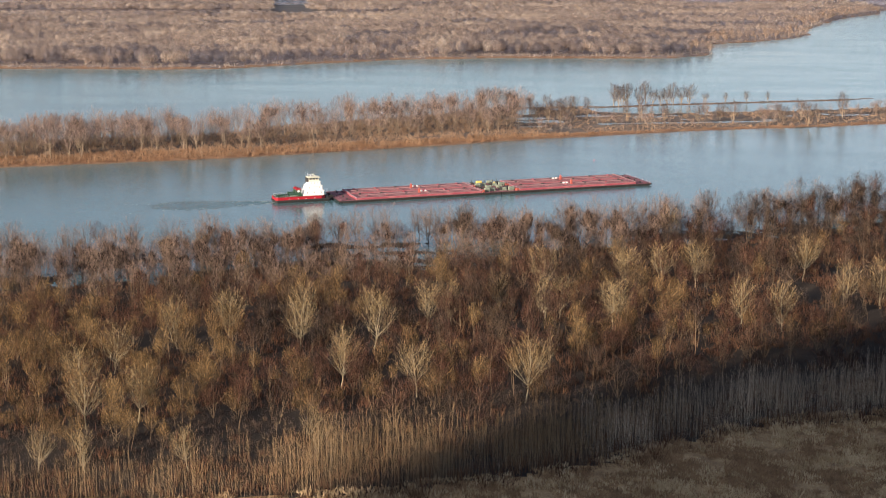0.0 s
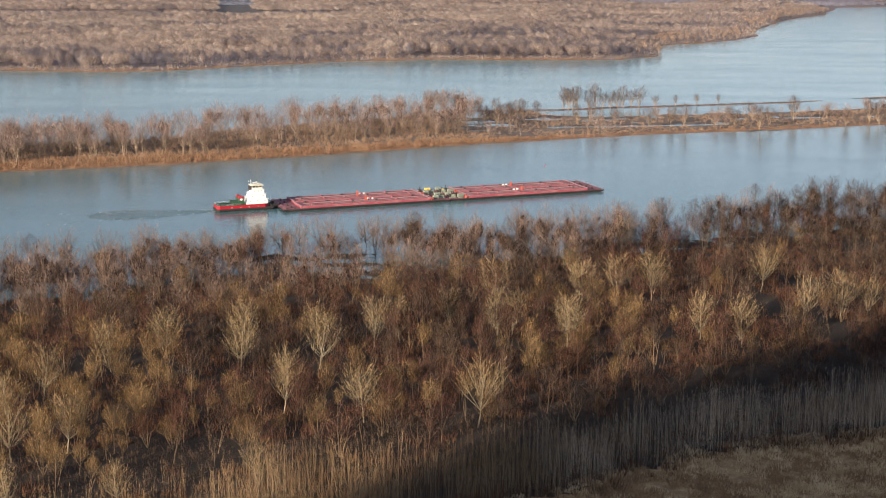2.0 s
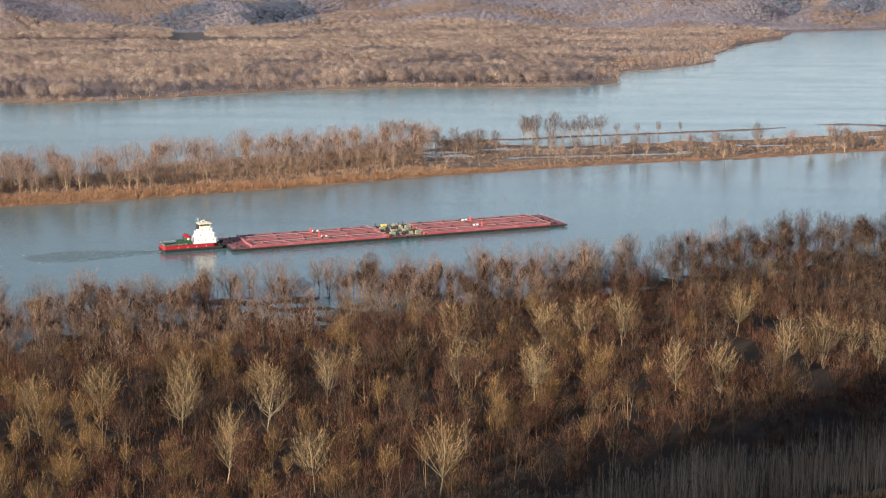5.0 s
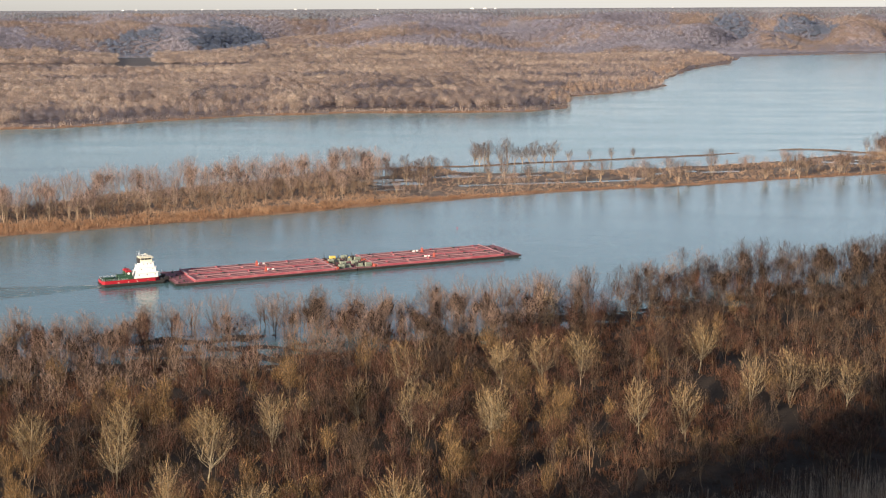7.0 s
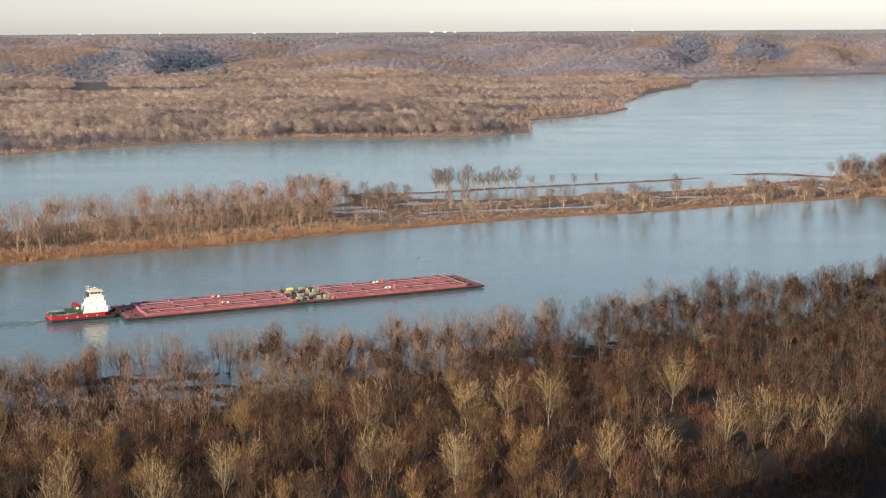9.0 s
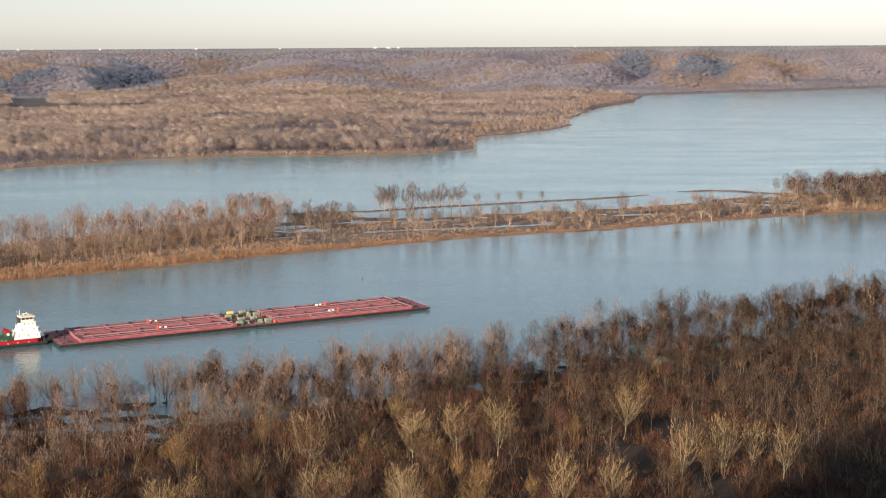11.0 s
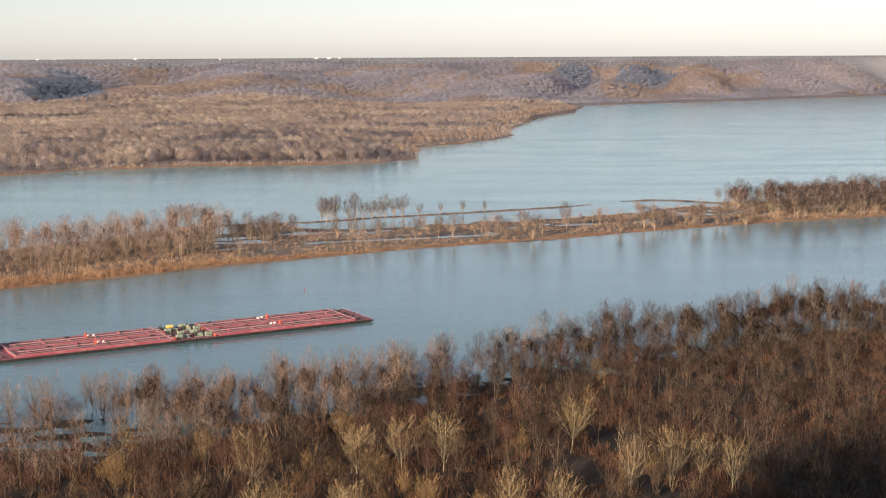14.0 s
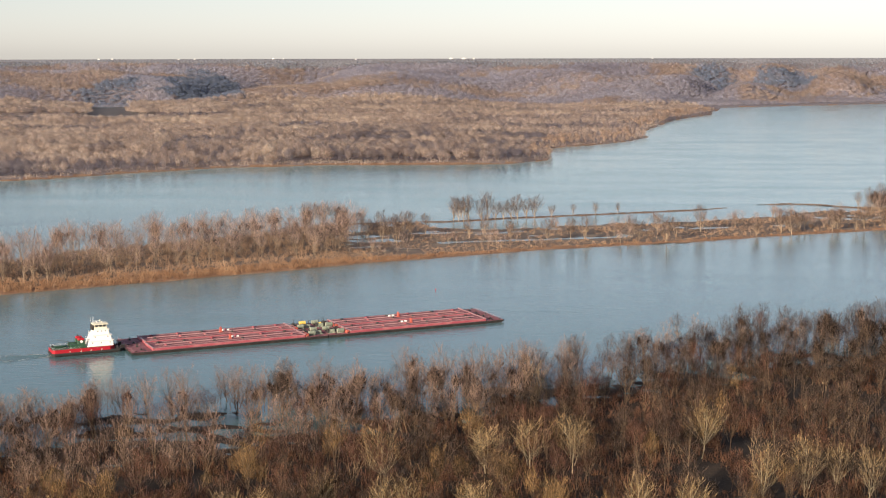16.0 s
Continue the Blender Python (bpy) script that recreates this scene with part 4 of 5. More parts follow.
size = rng.uniform(0.85, 1.12, len(fx)) * (0.78 + 0.42 * stand + 0.2 * lattice(fx, fy, 40, 62))
size *= np.interp(fx, [40, 130, 300, 420], [1, 0.75, 0.55, 0.65])
size *= np.where((fx < -545) & (fy > 2760) & (fy < 3130), 0.35, 1.0)
kind = 0.46 + 0.35 * (lattice(fx * 0.5, fy, 120, 65) - 0.5) + 0.35 * (lattice(fx, fy, 40, 66) - 0.5) + rng.uniform(-0.16, 0.16, len(fx))
kind -= 0.12 * (far_dist(fx, fy) < 110)
kind = np.where(blot(fx, fy, SHADE_STANDS), kind - 0.3, np.where(blot(fx, fy, PALE_STANDS), kind + 0.25, kind))
edge = far_dist(fx, fy) < 190
russet = (fx > 100) & (far_dist(fx, fy) < 60 + 160 * lattice(fx, fy, 60, 86)) & (rng.random(len(fx)) < 0.55)
gloom = blot(fx, fy, [(-880, 3840, 95, 90)])
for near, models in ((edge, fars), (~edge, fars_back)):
    for pick, mat, words in ((gloom, SHADEWOOD, "woods painted dark for shade behind the far clearing"), (russet, FARRUSSET, "russet scrub on the low far point"), ((kind > 0.52) & ~gloom & ~russet, FARTWIG, "tan bare woods across the river, paled for haze"), ((kind > 0.27) & (kind <= 0.52) & ~gloom & ~russet, FARROSE, "rose-brown bare woods across the river, paled for haze"), ((kind <= 0.27) & ~gloom & ~russet, FARDARK, "grey bare woods across the river, toned for haze and shade")):
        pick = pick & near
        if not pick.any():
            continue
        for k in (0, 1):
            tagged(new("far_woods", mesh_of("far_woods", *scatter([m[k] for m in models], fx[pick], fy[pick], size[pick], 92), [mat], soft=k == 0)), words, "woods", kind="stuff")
hx, hy, rng = poisson(-2300, 2300, 3300, 4900, 14.0, 93, lambda x, y: (far_dist(x, y) > 20) & seen(x, y, 80) & (y > foot_line(x) + 40) & (np.hypot(x, y) < 4800))
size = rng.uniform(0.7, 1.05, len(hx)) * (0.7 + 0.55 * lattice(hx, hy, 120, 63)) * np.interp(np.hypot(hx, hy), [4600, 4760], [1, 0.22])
# hollows of the bluffs, whose shade is painted on by darker crowns
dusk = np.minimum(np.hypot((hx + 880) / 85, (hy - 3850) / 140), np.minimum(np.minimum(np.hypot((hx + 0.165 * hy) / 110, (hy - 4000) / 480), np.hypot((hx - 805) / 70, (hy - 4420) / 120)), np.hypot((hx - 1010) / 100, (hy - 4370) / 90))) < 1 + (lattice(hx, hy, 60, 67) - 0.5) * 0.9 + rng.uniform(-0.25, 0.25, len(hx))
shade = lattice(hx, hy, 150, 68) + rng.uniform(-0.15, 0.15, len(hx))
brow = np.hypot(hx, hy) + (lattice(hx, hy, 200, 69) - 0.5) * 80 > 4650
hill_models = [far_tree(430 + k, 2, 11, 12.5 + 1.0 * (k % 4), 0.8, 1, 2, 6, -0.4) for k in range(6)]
for pick, mat, words in ((dusk, SHADEWOOD, "far woods painted dark for shade in the hollows of the bluffs"), (brow & ~dusk, HAZETWIG, "skyline woods painted grey-blue for haze"), (~brow & ~dusk & (shade < 0.42), FARROSE, "rose-brown bare woods on the far bluffs, haze painted in"), (~brow & ~dusk & (shade >= 0.42), HILLTWIG, "bare woods on the far bluffs with haze painted in")):
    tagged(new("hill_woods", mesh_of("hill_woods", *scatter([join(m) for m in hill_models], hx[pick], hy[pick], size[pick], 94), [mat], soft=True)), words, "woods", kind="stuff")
qx, qy, rng = poisson(-900, 700, 1450, 3300, 6.5, 95, lambda x, y: (far_dist(x, y) > 1) & (far_dist(x, y) < np.interp(x, [60, 180], [6, 16])) & seen(x, y, 40))
nx2, ny2, rng = poisson(-900, 420, 1450, 2700, 7.5, 98, lambda x, y: (far_dist(x, y) > 4) & (far_dist(x, y) < 34) & seen(x, y, 40))
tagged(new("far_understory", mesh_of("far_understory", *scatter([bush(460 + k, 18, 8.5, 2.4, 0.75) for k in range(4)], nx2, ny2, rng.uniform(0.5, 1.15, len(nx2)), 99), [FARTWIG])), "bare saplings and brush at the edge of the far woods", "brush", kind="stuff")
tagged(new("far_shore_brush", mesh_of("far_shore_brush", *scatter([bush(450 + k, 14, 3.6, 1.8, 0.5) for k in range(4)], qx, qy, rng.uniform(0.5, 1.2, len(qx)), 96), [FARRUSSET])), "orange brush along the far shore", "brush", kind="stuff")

# ---- the tow: a towboat pushing four tank barges, two abreast ----
HULLBLACK = material("black_hull_paint", [(0.014, 0.013, 0.013), (0.026, 0.023, 0.022), (0.05, 0.04, 0.034)], scale=0.35, rough=0.55, space="object")
DECKRED = material("worn_red_deck", [(0.142, 0.048, 0.061), (0.214, 0.080, 0.095), (0.342, 0.189, 0.189)], scale=0.25, rough=0.75, fine=0.5, space="object", bump=0.01)
SIDERED = material("red_paint", [(0.248, 0.053, 0.075), (0.304, 0.078, 0.098), (0.376, 0.170, 0.172)], scale=0.3, rough=0.55, space="object")
PIPE = material("pink_red_pipe", [(0.299, 0.162, 0.170), (0.405, 0.255, 0.255)], scale=0.4, rough=0.5, space="object")
BRIGHTRED = material("bright_red_hull", [(0.300, 0.011, 0.022), (0.348, 0.018, 0.029)], scale=0.4, rough=0.4, space="object")
WHITE = material("white_paint", [(0.74, 0.73, 0.70), (0.82, 0.81, 0.78)], scale=0.6, rough=0.45, space="object")
CREAM = material("cream_paint", [(0.70, 0.66, 0.50), (0.78, 0.74, 0.58)], scale=0.6, rough=0.5, space="object")
GREEN = material("dark_green_paint", [(0.022, 0.058, 0.035), (0.038, 0.085, 0.049)], scale=0.6, rough=0.5, space="object")
PUMPGREEN = material("grey_green_engine", [(0.112, 0.139, 0.112), (0.208, 0.240, 0.188), (0.400, 0.419, 0.315)], scale=0.6, rough=0.55, space="object")
YELLOW = material("yellow_paint", [(0.62, 0.44, 0.08), (0.72, 0.55, 0.14)], scale=0.6, rough=0.5, space="object")
ORANGE = material("orange_red_post", [(0.360, 0.080, 0.059), (0.420, 0.120, 0.090)], scale=0.6, rough=0.5, space="object")
DARKSTEEL = material("dark_steel", [(0.03, 0.03, 0.032), (0.07, 0.065, 0.06)], scale=0.8, rough=0.6, space="object", metal=0.3)
RUBBER = material("black_rubber", [(0.018, 0.018, 0.018), (0.035, 0.035, 0.035)], scale=2, rough=0.85, space="object")
GLASS = material("dark_window_glass", [(0.02, 0.025, 0.03), (0.035, 0.04, 0.045)], scale=1, rough=0.08, space="object", spec=0.6)


class Geo:
    """Collects faces of one part."""

    def __init__(self):
        self.v, self.f = [], []

    def box(self, x0, x1, y0, y1, z0, z1, c=0.0):
        """A block; c cuts its upright and upper edges."""
        if c <= 0:
            o = len(self.v)
            self.v += [(x, y, z) for z in (z0, z1) for y in (y0, y1) for x in (x0, x1)]
            self.f += [tuple(o + i for i in q) for q in ((0, 2, 3, 1), (4, 5, 7, 6), (0, 1, 5, 4), (2, 6, 7, 3), (0, 4, 6, 2), (1, 3, 7, 5))]
            return self
        ring = [(x0 + c, y0), (x1 - c, y0), (x1, y0 + c), (x1, y1 - c), (x1 - c, y1), (x0 + c, y1), (x0, y1 - c), (x0, y0 + c)]
        mx, my = (x0 + x1) / 2, (y0 + y1) / 2
        inner = [(mx + (x - mx) * (1 - 2 * c / (x1 - x0)), my + (y - my) * (1 - 2 * c / (y1 - y0))) for x, y in ring]
        return self.stack([(ring, z0), (ring, z1 - c), (inner, z1)])

    def stack(self, rings):
        """Outlines (points, z) one over the other, capped."""
        o, n = len(self.v), len(rings[0][0])
        for pts, z in rings:
            self.v += [(p[0], p[1], z if len(p) < 3 else p[2]) for p in pts]
        for k in range(len(rings) - 1):
            for i in range(n):
                a, b = o + k * n + i, o + k * n + (i + 1) % n
                self.f.append((a, b, b + n, a + n))
        self.f.append(tuple(o + i for i in reversed(range(n))))
        self.f.append(tuple(o + (len(rings) - 1) * n + i for i in range(n)))
        return self

    def rod(self, a, b, r, n=8, r2=None):
        a, b = Vector(a), Vector(b)
        q = (b - a).to_track_quat("Z", "Y")
        r2 = r if r2 is None else r2
        o = len(self.v)
        for p, rad in ((a, r), (b, r2)):
            for i in range(n):
                w = 2 * math.pi * i / n
                self.v.append(tuple(p + q @ Vector((math.cos(w) * rad, math.sin(w) * rad, 0))))
        for i in range(n):
            self.f.append((o + i, o + (i + 1) % n, o + n + (i + 1) % n, o + n + i))
        self.f += [tuple(o + i for i in reversed(range(n))), tuple(o + n + i for i in range(n))]
        return self

    def ring(self, at, axis, big, small, n=12, m=6):
        """A tyre."""
        q = Vector(axis).to_track_quat("Z", "Y")
        o = len(self.v)
        for i in range(n):
            w = 2 * math.pi * i / n
            for j in range(m):
                u = 2 * math.pi * j / m
                r = big + small * math.cos(u)
                self.v.append(tuple(Vector(at) + q @ Vector((math.cos(w) * r, math.sin(w) * r, small * math.sin(u)))))
        for i in range(n):
            for j in range(m):
                self.f.append((o + i * m + j, o + ((i + 1) % n) * m + j, o + ((i + 1) % n) * m + (j + 1) % m, o + i * m + (j + 1) % m))
        return self

    def prism_y(self, pts, y0, y1):
        """A side outline (x, z) drawn out across from y0 to y1."""
        o, n = len(self.v), len(pts)
        self.v += [(x, y0, z) for x, z in pts] + [(x, y1, z) for x, z in pts]
        for i in range(n):
            self.f.append((o + i, o + (i + 1) % n, o + n + (i + 1) % n, o + n + i))
        self.f += [tuple(o + i for i in reversed(range(n))), tuple(o + n + i for i in range(n))]
        return self


def part(name, geo, mat, parent, label=""):
    me = bpy.data.meshes.new(name)
    me.from_pydata(geo.v, [], geo.f)
    me.materials.append(mat)
    bm = bmesh.new()
    bm.from_mesh(me)
    bmesh.ops.recalc_face_normals(bm, faces=bm.faces)
    bm.to_mesh(me)
    bm.free()
    ob = new(name, me)
    ob.parent = parent
    return tagged(ob, label)


TOW = Matrix.Translation((-137.5, 656.5, 0)) @ Matrix.Rotation(radians(25.6), 4, "Z")
LENGTH, BEAM, DECK = 91.8, 16.5, 1.25


def rail(parent, pts, tall=1.0, mat=None, gap=3.0):
    """Handrail of posts and two rods along a bent line."""
    g = Geo()
    for a, b in zip(pts, pts[1:]):
        a, b = Vector(a), Vector(b)
        k = max(1, int((b - a).length / gap))
        for i in range(k + 1):
            p = a + (b - a) * i / k
            g.rod(p, p + Vector((0, 0, tall)), 0.03, 5)
        for z in (tall * 0.55, tall):
            g.rod(a + Vector((0, 0, z)), b + Vector((0, 0, z)), 0.025, 5)
    return part("railing", g, mat or PIPE, parent)


def barge(bow_out, seed):
    """A tank barge, 0 to LENGTH along x, 0 to BEAM across y. bow_out: its raked outer end looks forward."""
    rng = random.Random(seed)
    e = new("tank_barge")
    fl = (lambda x: x) if bow_out else (lambda x: LENGTH - x)

    def bx(g, x0, x1, *rest, c=0.0):
        a, b = sorted((fl(x0), fl(x1)))
        return g.box(a, b, *rest, c)
    g = Geo()
    g.prism_y([(fl(x), z) for x, z in ((0.15, -2.4), (LENGTH - 9, -2.4), (LENGTH - 1.2, 0.3), (LENGTH, 0.5), (LENGTH, DECK), (0.15, DECK))], 0.0, BEAM)
    hull = part("hull", g, HULLBLACK, e, "black hull side with rub marks")
    g = Geo()
    for y in (-0.14, BEAM - 0.02):
        bx(g, 0.2, LENGTH - 0.5, y, y + 0.16, DECK - 0.35, DECK - 0.1)
    part("rub_rail", g, DARKSTEEL, hull)
    g = Geo()
    bx(g, 0.15, LENGTH - 0.15, 0.1, BEAM - 0.1, DECK + 0.004, DECK + 0.06)
    deck = part("deck", g, DECKRED, e, "worn dull red steel deck")
    t0, t1, ty0, ty1, tz = 11.0, LENGTH - 9.5, 1.0, BEAM - 1.0, DECK + 1.05
    g = Geo()
    bx(g, t0, t1, ty0, ty1, DECK + 0.05, tz, c=0.08)
    trunk_ = part("cargo_trunk", g, SIDERED, e, "raised red cargo trunk with scuffed sides")
    g = Geo()
    bx(g, t0 + 0.5, t1 - 0.5, ty0 + 0.5, ty1 - 0.5, tz + 0.003, tz + 0.05)
    part("trunk_top", g, DECKRED, trunk_, "dull dark red trunk top")
    for k in range(6):
        g = Geo()
        x = t0 + (t1 - t0) * (k + 0.5) / 6
        bx(g, x - 0.12, x + 0.12, ty0 + 0.6, ty1 - 0.6, tz + 0.05, tz + 0.16)
        part("deck_stiffener", g, DECKRED, trunk_)
    for y, r in ((3.6, 0.11), (BEAM / 2 - 0.5, 0.14), (BEAM / 2 + 0.4, 0.14), (BEAM - 3.6, 0.10)):
        g = Geo().rod((fl(t0 - 2), y, tz + 0.22), (fl(t1 - 3), y, tz + 0.22), r, 8)
        for k in range(14):
            x = fl(t0 + 1 + (t1 - t0 - 6) * k / 13)
            g.box(x - 0.08, x + 0.08, y - 0.2, y + 0.2, tz + 0.04, tz + 0.2)
        part("cargo_pipe", g, PIPE, e, "faded pink-red cargo pipe")
    for k in range(6):
        for y in (BEAM * 0.3, BEAM * 0.7):
            g = Geo()
            x = fl(t0 + (t1 - t0) * (k + 0.5) / 6 + rng.uniform(-1, 1))
            g.rod((x, y, tz + 0.03), (x, y, tz + 0.65), 0.55, 12).rod((x, y, tz + 0.65), (x, y, tz + 0.75), 0.65, 12)
            g.box(x - 0.9, x - 0.5, y - 0.15, y + 0.15, tz + 0.3, tz + 0.55)
            part("tank_hatch", g, DARKSTEEL if rng.random() < 0.4 else SIDERED, e)
    for dx in (0.0, 1.3):
        x = fl(t0 + 30 + dx * 1.6)
        y = BEAM * 0.55 + dx * 0.3
        g = Geo().rod((x - 0.5, y, tz + 0.6), (x + 0.5, y, tz + 0.6), 0.45, 12).box(x - 0.5, x + 0.5, y - 0.3, y + 0.3, tz + 0.04, tz + 0.3)
        part("vent_tank", g, WHITE, e, "small white drum on the trunk")
    x = fl(t0 + 34)
    g = Geo().box(x - 0.55, x + 0.55, BEAM * 0.42, BEAM * 0.42 + 0.8, tz + 0.03, tz + 2.3, 0.06).box(x - 0.75, x + 0.75, BEAM * 0.42 - 0.2, BEAM * 0.42 + 1.0, tz + 0.03, tz + 0.35)
    g.rod((x, BEAM * 0.42 + 0.4, tz + 2.2), (x, BEAM * 0.42 + 0.4, tz + 2.8), 0.15, 6)
    part("header_post", g, ORANGE, e, "orange-red hose post")
    # pale walkway planks beside the coaming and the cross frame at the trunk's ends
    for xx in (t0 - 0.2, t1 - 0.6):
        g = Geo()
        bx(g, xx, xx + 0.8, 0.6, BEAM - 0.6, tz + 0.06, tz + 0.3)
        part("cross_coaming", g, PIPE, e)
    g = Geo()
    bx(g, t0 + 1, t1 - 1, ty0 + 0.02, ty0 + 0.28, tz + 0.02, tz + 0.14)
    part("coaming_edge", g, PIPE, e)
    # kevels and hatches on the raked end
    for x in (LENGTH - 2, LENGTH - 6, 4, t0 - 1):
        for y in (0.8, BEAM - 0.8):
            g = Geo().rod((fl(x) - 0.6, y, DECK + 0.45), (fl(x) + 0.6, y, DECK + 0.45), 0.12, 6).rod((fl(x), y, DECK + 0.05), (fl(x), y, DECK + 0.45), 0.16, 6)
            part("kevel", g, DARKSTEEL, e)
    for y in (4.5, 12.0):
        g = Geo().rod((fl(LENGTH - 5.2), y - 0.5, DECK + 0.6), (fl(LENGTH - 5.2), y + 0.5, DECK + 0.6), 0.28, 10).box(fl(LENGTH - 5.2) - 0.5, fl(LENGTH - 5.2) + 0.5, y - 0.7, y + 0.7, DECK + 0.05, DECK + 0.35)
        part("winch", g, DARKSTEEL, e)
    rail(e, [(fl(LENGTH - 1), 0.5, DECK + 0.05), (fl(LENGTH - 1), BEAM - 0.5, DECK + 0.05)], 1.0)
    # pump engine at the inner end
    y = 5.0
    g = Geo().box(fl(3.2) - 1.5, fl(3.2) + 1.5, y - 0.7, y + 0.7, DECK + 0.3, DECK + 1.8, 0.2).box(fl(3.2) - 2.0, fl(3.2) + 2.0, y - 0.9, y + 0.9, DECK + 0.05, DECK + 0.3)
    eng = part("pump_engine", g, PUMPGREEN, e, "grey-green pump engine")
    part("radiator", Geo().box(fl(3.2) - 2.2, fl(3.2) - 1.6, y - 0.9, y + 0.9, DECK + 0.3, DECK + 2.1, 0.05), DARKSTEEL, eng)
    part("air_cleaner", Geo().rod((fl(3.2) - 0.6, y, DECK + 2.0), (fl(3.2) + 0.4, y, DECK + 2.0), 0.3, 10), YELLOW if seed == 4 else DARKSTEEL, eng)
    part("exhaust", Geo().rod((fl(2.4), y, DECK + 2.2), (fl(2.4), y, DECK + 3.6), 0.18, 8), DARKSTEEL, eng)
    g = Geo().rod((fl(7.0) - 1.6, y - 1.6, DECK + 1.3), (fl(7.0) + 1.6, y - 1.6, DECK + 1.3), 0.95, 14).box(fl(7.0) - 1.4, fl(7.0) + 1.4, y - 2.2, y - 1.0, DECK + 0.05, DECK + 0.6)
    part("fuel_tank", g, PUMPGREEN, e, "grey-green fuel tank lying on saddles")
    g = Geo().rod((fl(3.0) - 1.5, 12.3, DECK + 1.2), (fl(3.0) + 1.5, 12.3, DECK + 1.2), 0.85, 14).box(fl(3.0) - 1.0, fl(3.0) + 1.0, 11.7, 12.9, DECK + 0.05, DECK + 0.5)
    part("fuel_tank", g, PUMPGREEN if seed != 3 else YELLOW, e)
    g = Geo().box(fl(7.5) - 0.8, fl(7.5) + 0.8, 11.7, 12.9, DECK + 0.05, DECK + 1.4, 0.12).rod((fl(7.5), 12.3, DECK + 1.7), (fl(7.5), 12.3, DECK + 3.0), 0.2, 8)
    part("cargo_pump", g, DARKSTEEL, e)
    g = Geo()
    for k in range(4):
        yy = 6.5 + k * 1.2
        g.rod((fl(1.2), yy, DECK + 0.6), (fl(10.5), yy, DECK + 0.6), 0.2, 8)
        g.rod((fl(4.0 + k), yy, DECK + 0.2), (fl(4.0 + k), yy, DECK + 1.5), 0.22, 8)
    part("manifold", g, DARKSTEEL, e, "dark tangle of valves and deck pipes")
    g = Geo()
    bx(g, 9.2, 10.6, 0.9, 4.6, DECK + 0.05, tz + 0.35, c=0.1)
    part("end_locker", g, ORANGE, e, "orange-red steel locker")
    return tagged(e, "red and black tank barge lashed into the tow", "barge", "barges of the tow")


def set_barge(e, along, across):
    e.matrix_basis = TOW @ Matrix.Translation((along, across, 0))


set_barge(barge(False, 1), 0.0, 0.0)
set_barge(barge(True, 2), LENGTH + 0.25, 0.0)
set_barge(barge(False, 3), 0.6, BEAM + 0.25)
set_barge(barge(True, 4), LENGTH + 0.85, BEAM + 0.25)


